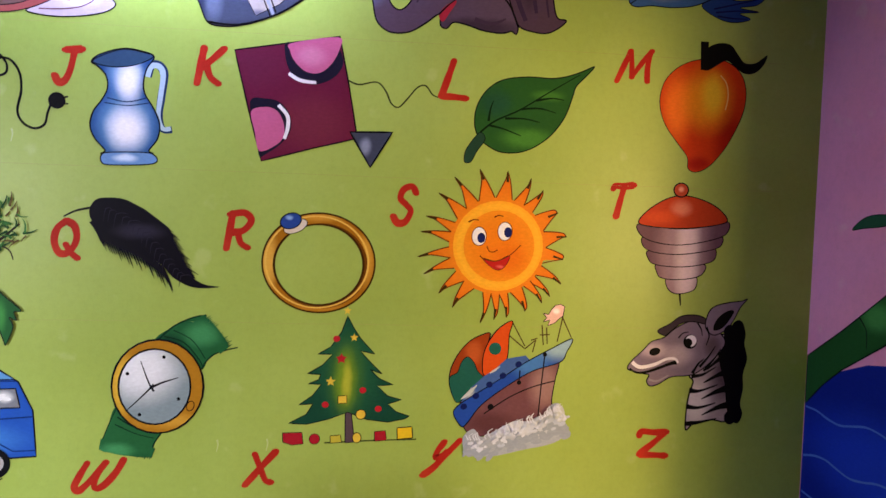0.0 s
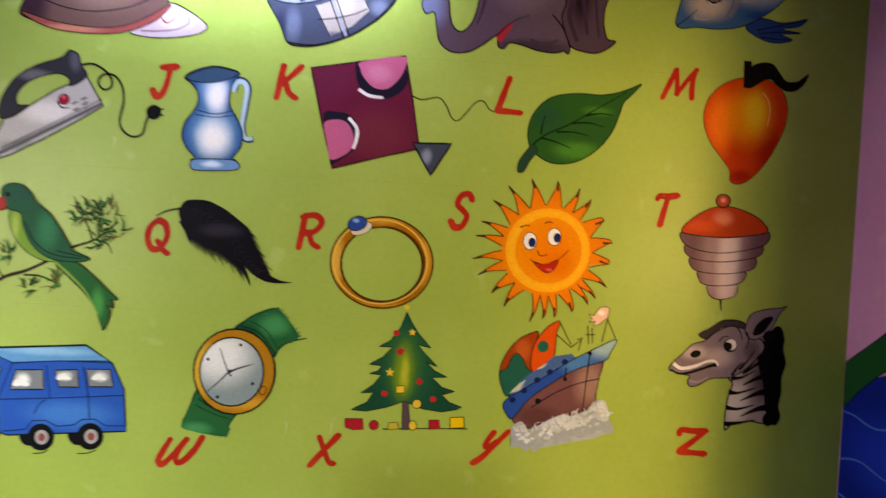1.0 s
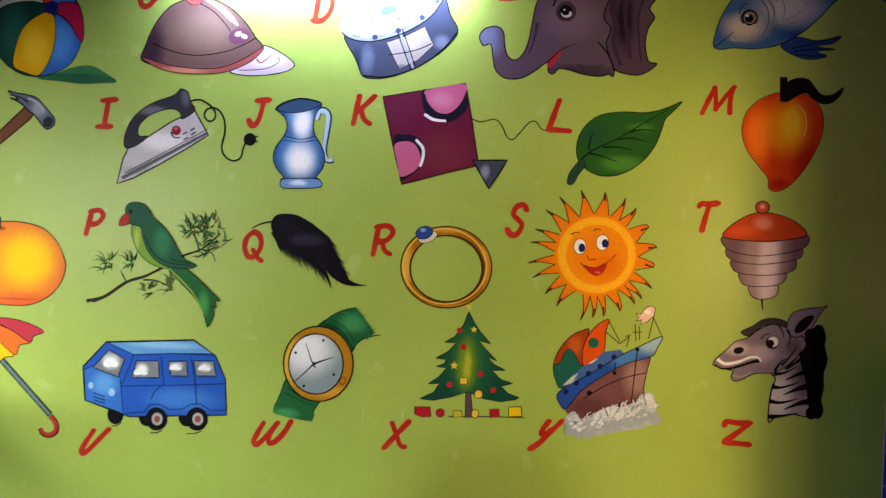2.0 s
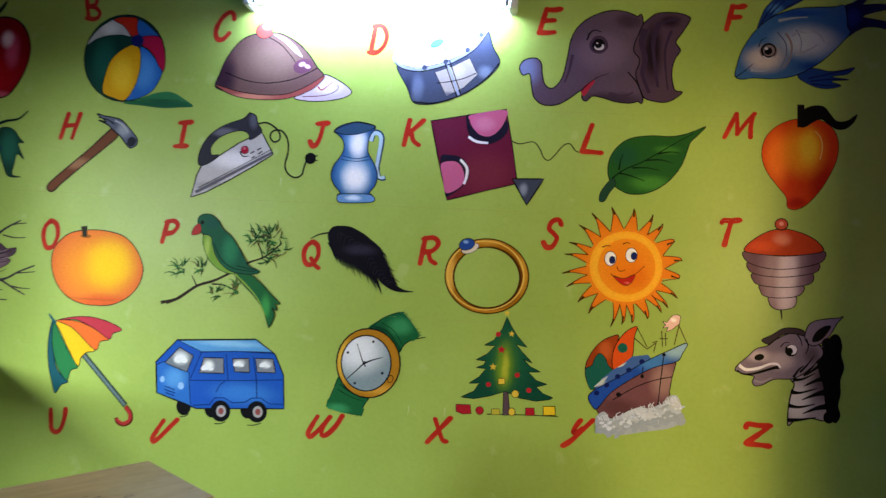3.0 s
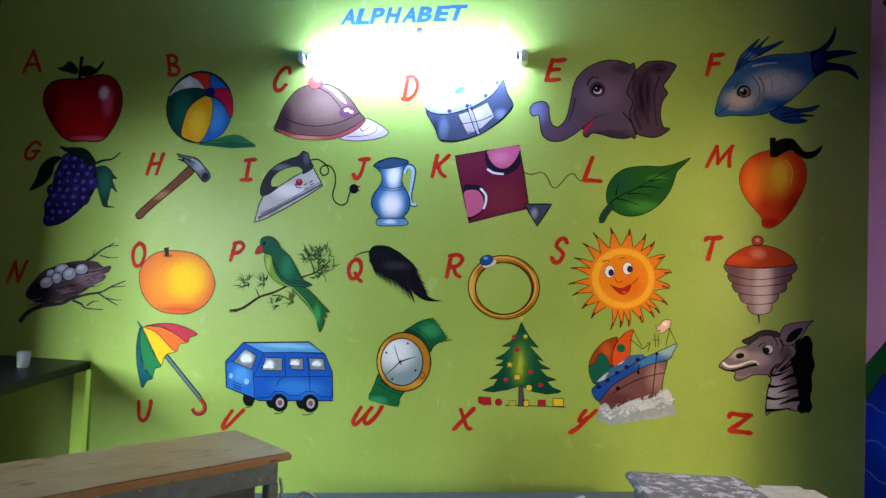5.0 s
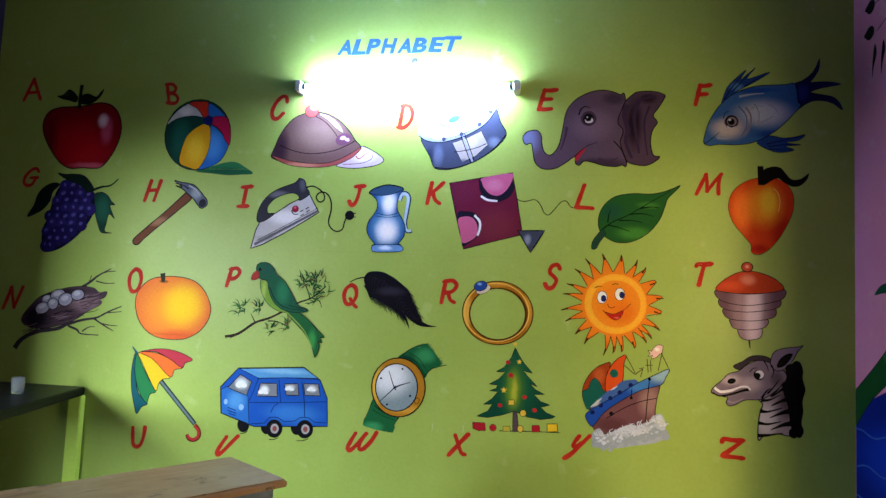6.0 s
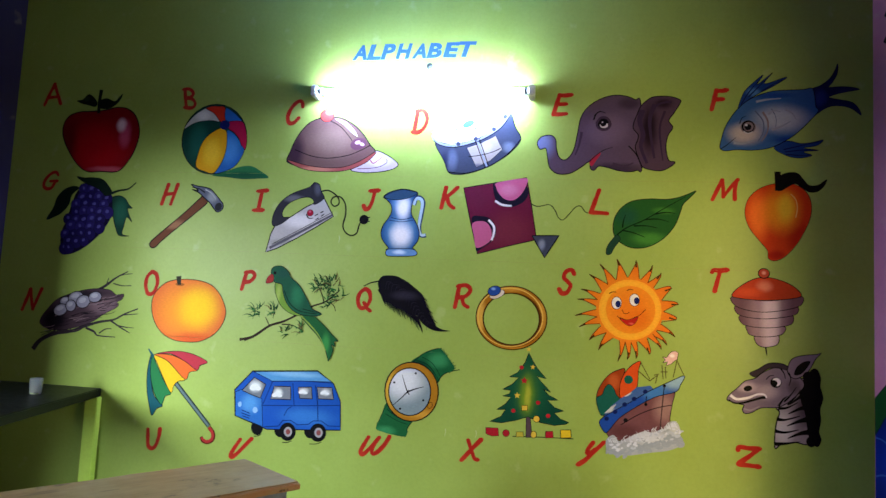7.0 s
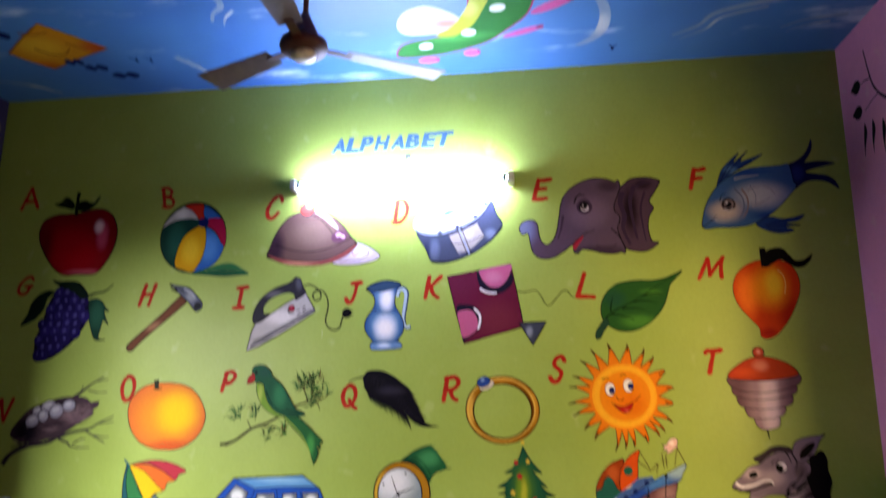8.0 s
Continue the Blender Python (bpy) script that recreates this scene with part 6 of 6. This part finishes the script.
painted_letter("W", -0.256, 0.610, (139, 13), (35, 99), 23, [(.16, .98), (.09, .52), (.07, .16), (.22, .02), (.42, .40), (.60, .94)], [(.59, .94), (.50, .45), (.56, .07), (.74, .10), (.92, .50), (1, .98)])
painted_letter("X", 0.314, 0.625, (95, 9), (12, 112), 23, [(.02, .02), (.48, .50), (.98, 1)], [(.24, .98), (.50, .52), (.74, .12), (.94, .04)])
painted_letter("Y", 0.926, 0.658, (73, 6), (55, 119), 23, [(.30, 1), (.18, .72), (.24, .52), (.52, .56), (.70, .68)], [(1.04, 1), (.72, .62), (.38, .22), (.02, 0)])
painted_letter("Z", 1.711, 0.718, (104, 4), (0, 98), 24, [(.02, .80), (.10, .97), (.55, .92), (1, .92)], [(.96, .90), (.56, .54), (.06, .14)], [(.04, .10), (.50, .07), (1, .02)])

sign = figure("painted_title", on_wall(-0.422, 2.845), "blue brush-painted title ALPHABET on green wall", "painted alphabet letters")
for char, start, width, height in (
    ("A", (-8, -7), (86, 0), (23, 92)),
    ("L", (79, -6), (79, 0), (24, 92)),
    ("P", (160, -5), (72, 1), (24, 92)),
    ("H", (248, -3), (77, 1), (23, 92)),
    ("A", (344, 0), (84, 0), (24, 90)),
    ("B", (430, 1), (79, 0), (24, 92)),
    ("E", (524, 4), (76, 0), (24, 90)),
    ("T", (595, 6), (99, 1), (25, 91))):
    glyph(sign, "lettering", char, TITLE_BLUE, start, width, height, .045)


# ---- guide lines between the rows ----
GUIDE = paint("pencil_line", "9aa056")
for k, (x0, x1, z) in enumerate(((-1.95, 2.2, 2.16), (-2.2, 2.2, 1.70), (-2.2, 2.2, 1.19))):
    rule = figure("pencil_guide_line", on_wall(0, z), "faint pencil guide line ruled across the green wall", "guide lines")
    stroke(rule, "line", GUIDE, [(x0 * 1000 + i * (x1 - x0) * 50, 5 * noise.noise((i * .7, k, 0))) for i in range(21)], 1.6, 1.6)


# ---- landscape on the pink wall ----
def on_east(u, z):
    return pose(X1, -u, z, 0, 0, -90)


SEA = paint("sea_blue", "0a2074", [("1034a0", 350, -300, 400, 200)])
SEA_LIGHT = paint("wave_line", "3a64a8")
PALM = paint("palm_green", "0f4a20", [("2c7a38", 330, 190, 90, 60), ("245c2a", 640, 400, 90, 60)])
FOLIAGE = paint("hanging_leaf", "12100e")
REED = paint("reed_green", "164a30")
mural = figure("landscape_mural", on_east(0, 1.1), "painted blue sea with green palm trunk on pink wall", "wall landscape")
patch(mural, "sea", SEA, [(4, -1090), (1290, -1090), (1290, 78), (900, 90), (520, 70), (300, 30), (150, -30), (4, -160)], 0, False)
patch(mural, "trunk", PALM, [(4, 0), (180, 125), (360, 265), (620, 470), (900, 720), (960, 620), (680, 340), (380, 115), (180, -15), (90, -90), (4, -180)], 5, False)
for k in range(4):
    stroke(mural, "bark_ring", FOLIAGE, [(250 + 170 * k, 180 + 140 * k), (285 + 170 * k, 140 + 140 * k), (290 + 170 * k, 80 + 140 * k)], 6, 3)
for z in (-200, -365, -520, -700):
    stroke(mural, "wave", SEA_LIGHT, [(10 + 60 * i, z + 3 * i + 13 * math.sin(i * 1.3 + z)) for i in range(20)], 8, 5)
patch(mural, "reed_leaf", REED, [(195, 470), (250, 510), (330, 520), (430, 505), (330, 482), (250, 475)], 3)
spray = figure("leaf_spray_painting", on_east(.14, 2.94), "dark hanging leaf spray painted on pink wall", "wall landscape")
stroke(spray, "twig", FOLIAGE, [(140, 200), (165, 80), (200, -20), (290, -110), (420, -160)], 9, 16)
stroke(spray, "twig", FOLIAGE, [(240, -60), (170, -70), (90, -95)], 7, 4)
stroke(spray, "twig", FOLIAGE, [(170, 40), (110, 50), (60, 50)], 6, 4)
for x, z in ((35, 52), (25, -78)):
    oval(spray, "berry", FOLIAGE, x, z, 40, 34, 0)
    patch(spray, "bud", FOLIAGE, [(x - 58, z + 4), (x - 20, z + 26), (x + 20, z + 20), (x + 40, z), (x + 10, z - 24), (x - 25, z - 18)])
for x, z, way in ((72, -150, -30), (150, -160, -22), (240, -190, -12)):
    patch(spray, "leaf", FOLIAGE, [(x, z), (x + 16, z - 50), (x + way * .4, z - 110), (x + way, z - 165), (x - 16 + way * .3, z - 90), (x - 12, z - 30)])


# ---- pictures on the ceiling ----
def on_ceiling(x, v):
    return pose(x, -v, TOP, 90, 0, 0)


flyer = figure("ceiling_kite_painting", on_ceiling(-1.85, .57), "yellow-orange kite with navy tail bows painted on sky ceiling", "ceiling pictures")
TAIL_NAVY = paint("tail_navy", "0e1a4c")
KITE_BROWN = paint("kite_edge", "8a4a12")
patch(flyer, "sail", paint("kite_orange", "c8801a", [("d8a028", -20, 60, 180, 140), ("b84a18", 300, 0, 130, 110), ("c06018", -120, -150, 110, 60)]), [(-240, 10), (-40, 150), (150, 270), (250, 120), (340, -10), (120, -90), (-120, -190), (-190, -90)], 10, False, KITE_BROWN)
stroke(flyer, "line", KITE_BROWN, [(-60, 40), (-10, -30), (60, -40), (130, 10)], 16, 8)
stroke(flyer, "line", KITE_BROWN, [(150, 70), (190, 20), (210, -20)], 14, 6)
stroke(flyer, "line", KITE_BROWN, [(-20, 200), (50, 170), (140, 190)], 12, 6)
for x, z, a in ((-150, 190, 75), (50, -130, 55), (130, -210, 70), (240, -320, 85)):
    patch(flyer, "tail_bow", TAIL_NAVY, [(x - a, z + 10), (x - a * .3, z + 40), (x, z + 12), (x + a * .5, z + 38), (x + a, z - 5), (x + a * .4, z - 42), (x, z - 14), (x - a * .5, z - 36)])
craft = figure("ceiling_airship_painting", on_ceiling(.35, .42), "green airship with pink floats and white bow painted on ceiling", "ceiling pictures")
patch(craft, "bow", paint("puff_white", "c8ccd0", [("e0e0e0", -150, 210, 90, 70), ("d8907c", -20, 130, 100, 60)]), [(-270, 150), (-210, 260), (-100, 300), (0, 240), (50, 160), (0, 60), (-150, 40), (-250, 60)])
HULL_LINE = paint("hull_line", "a03a5c")
patch(craft, "hull", paint("hull_green", "1a6a34", [("2c8a44", 0, 0, 260, 60)]), [(-330, -180), (-280, -50), (-130, 0), (-10, 20), (70, 130), (110, 330), (130, 480), (440, 480), (410, 280), (370, 150), (280, 40), (160, -80), (-30, -160), (-180, -190)], 9, True, HULL_LINE)
patch(craft, "stripe", paint("hull_lime", "a8b040", [("c4c468", 100, 260, 60, 100)]), [(-90, 30), (10, 110), (100, 280), (150, 420), (230, 420), (160, 210), (90, 80), (-10, 0)])
HULL_PALE, FLOAT_PINK = paint("hull_pale", "d4d8cc"), paint("float_pink", "c85c8c", [("dc90ac", 0, 0, 60, 30)])
for x, z in ((-160, -80), (80, 30), (240, 240)):
    oval(craft, "porthole", HULL_PALE, x, z, 40, 32, 20)
for x, z, a, b, turn in ((-170, -235, 62, 34, 5), (75, -180, 48, 36, 10), (355, 5, 115, 26, 22), (500, 230, 120, 34, 30)):
    oval(craft, "float", FLOAT_PINK, x, z, a, b, turn)
    oval(craft, "float_tip", HULL_LINE, x + a * .8 * math.cos(radians(turn)), z + a * .8 * math.sin(radians(turn)), a * .18, b * .7, turn)
CLOUD_PALE = paint("cloud_pale", "7c96ac", [("b0b8b8", 60, -60, 60, 120)])
cloud = figure("ceiling_cloud_painting", on_ceiling(1.03, .5), "pale curved cloud streak painted on sky ceiling", "ceiling pictures")
patch(cloud, "streak", CLOUD_PALE, [(-60, 230), (0, 190), (40, 80), (46, -40), (20, -160), (-60, -260), (20, -235), (84, -150), (104, -20), (80, 120), (20, 230)])
for x, v, w0, w1, line in (
    (1.6, .4, 12, 46, [(-140, -120), (-30, -40), (30, 70), (220, 140), (420, 190)]),
    (2.1, .33, 10, 30, [(-120, -50), (-40, 10), (60, 30), (160, 40)]),
    (-1.15, .3, 46, 12, [(-50, 120), (-10, 20), (50, -100)]),
    (-2.3, .2, 14, 34, [(-120, 80), (20, 20), (140, -120)]),
    (-.76, .8, 14, 40, [(-60, -70), (-20, 0), (50, 60), (60, 160)])):
    wisp = figure("ceiling_cloud_painting", on_ceiling(x, v), "thin pale cloud wisp brushed on sky ceiling", "ceiling pictures")
    stroke(wisp, "streak", CLOUD_PALE, line, w0, w1)
    stroke(wisp, "streak", CLOUD_PALE, [(p + 40, q - 46) for p, q in line[:-1]], w0 * .5, w1 * .5)
for x, v in ((1.17, .2), (-1.44, .42), (-1.36, .41)):
    speck = figure("ceiling_bird_painting", on_ceiling(x, v), "tiny dark bird dabbed on the sky ceiling", "ceiling pictures")
    stroke(speck, "wing", TAIL_NAVY, [(-22, 26), (-4, 0), (0, -34)], 6, 14)
    stroke(speck, "wing", TAIL_NAVY, [(22, 20), (6, 0), (0, -34)], 6, 12)

# ---- paint drips below the pictures ----
DRIP = paint("drip_pale", "aebb7c")
for x, z in ((.222, .765), (.388, .768), (-.44, 1.79)):
    drip = figure("paint_drip", on_wall(x, z), "small pale paint drip dried on the green wall", "paint drips")
    stroke(drip, "drip", DRIP, [(0, 22), (3, 4), (-2, -20)], 7, 3)
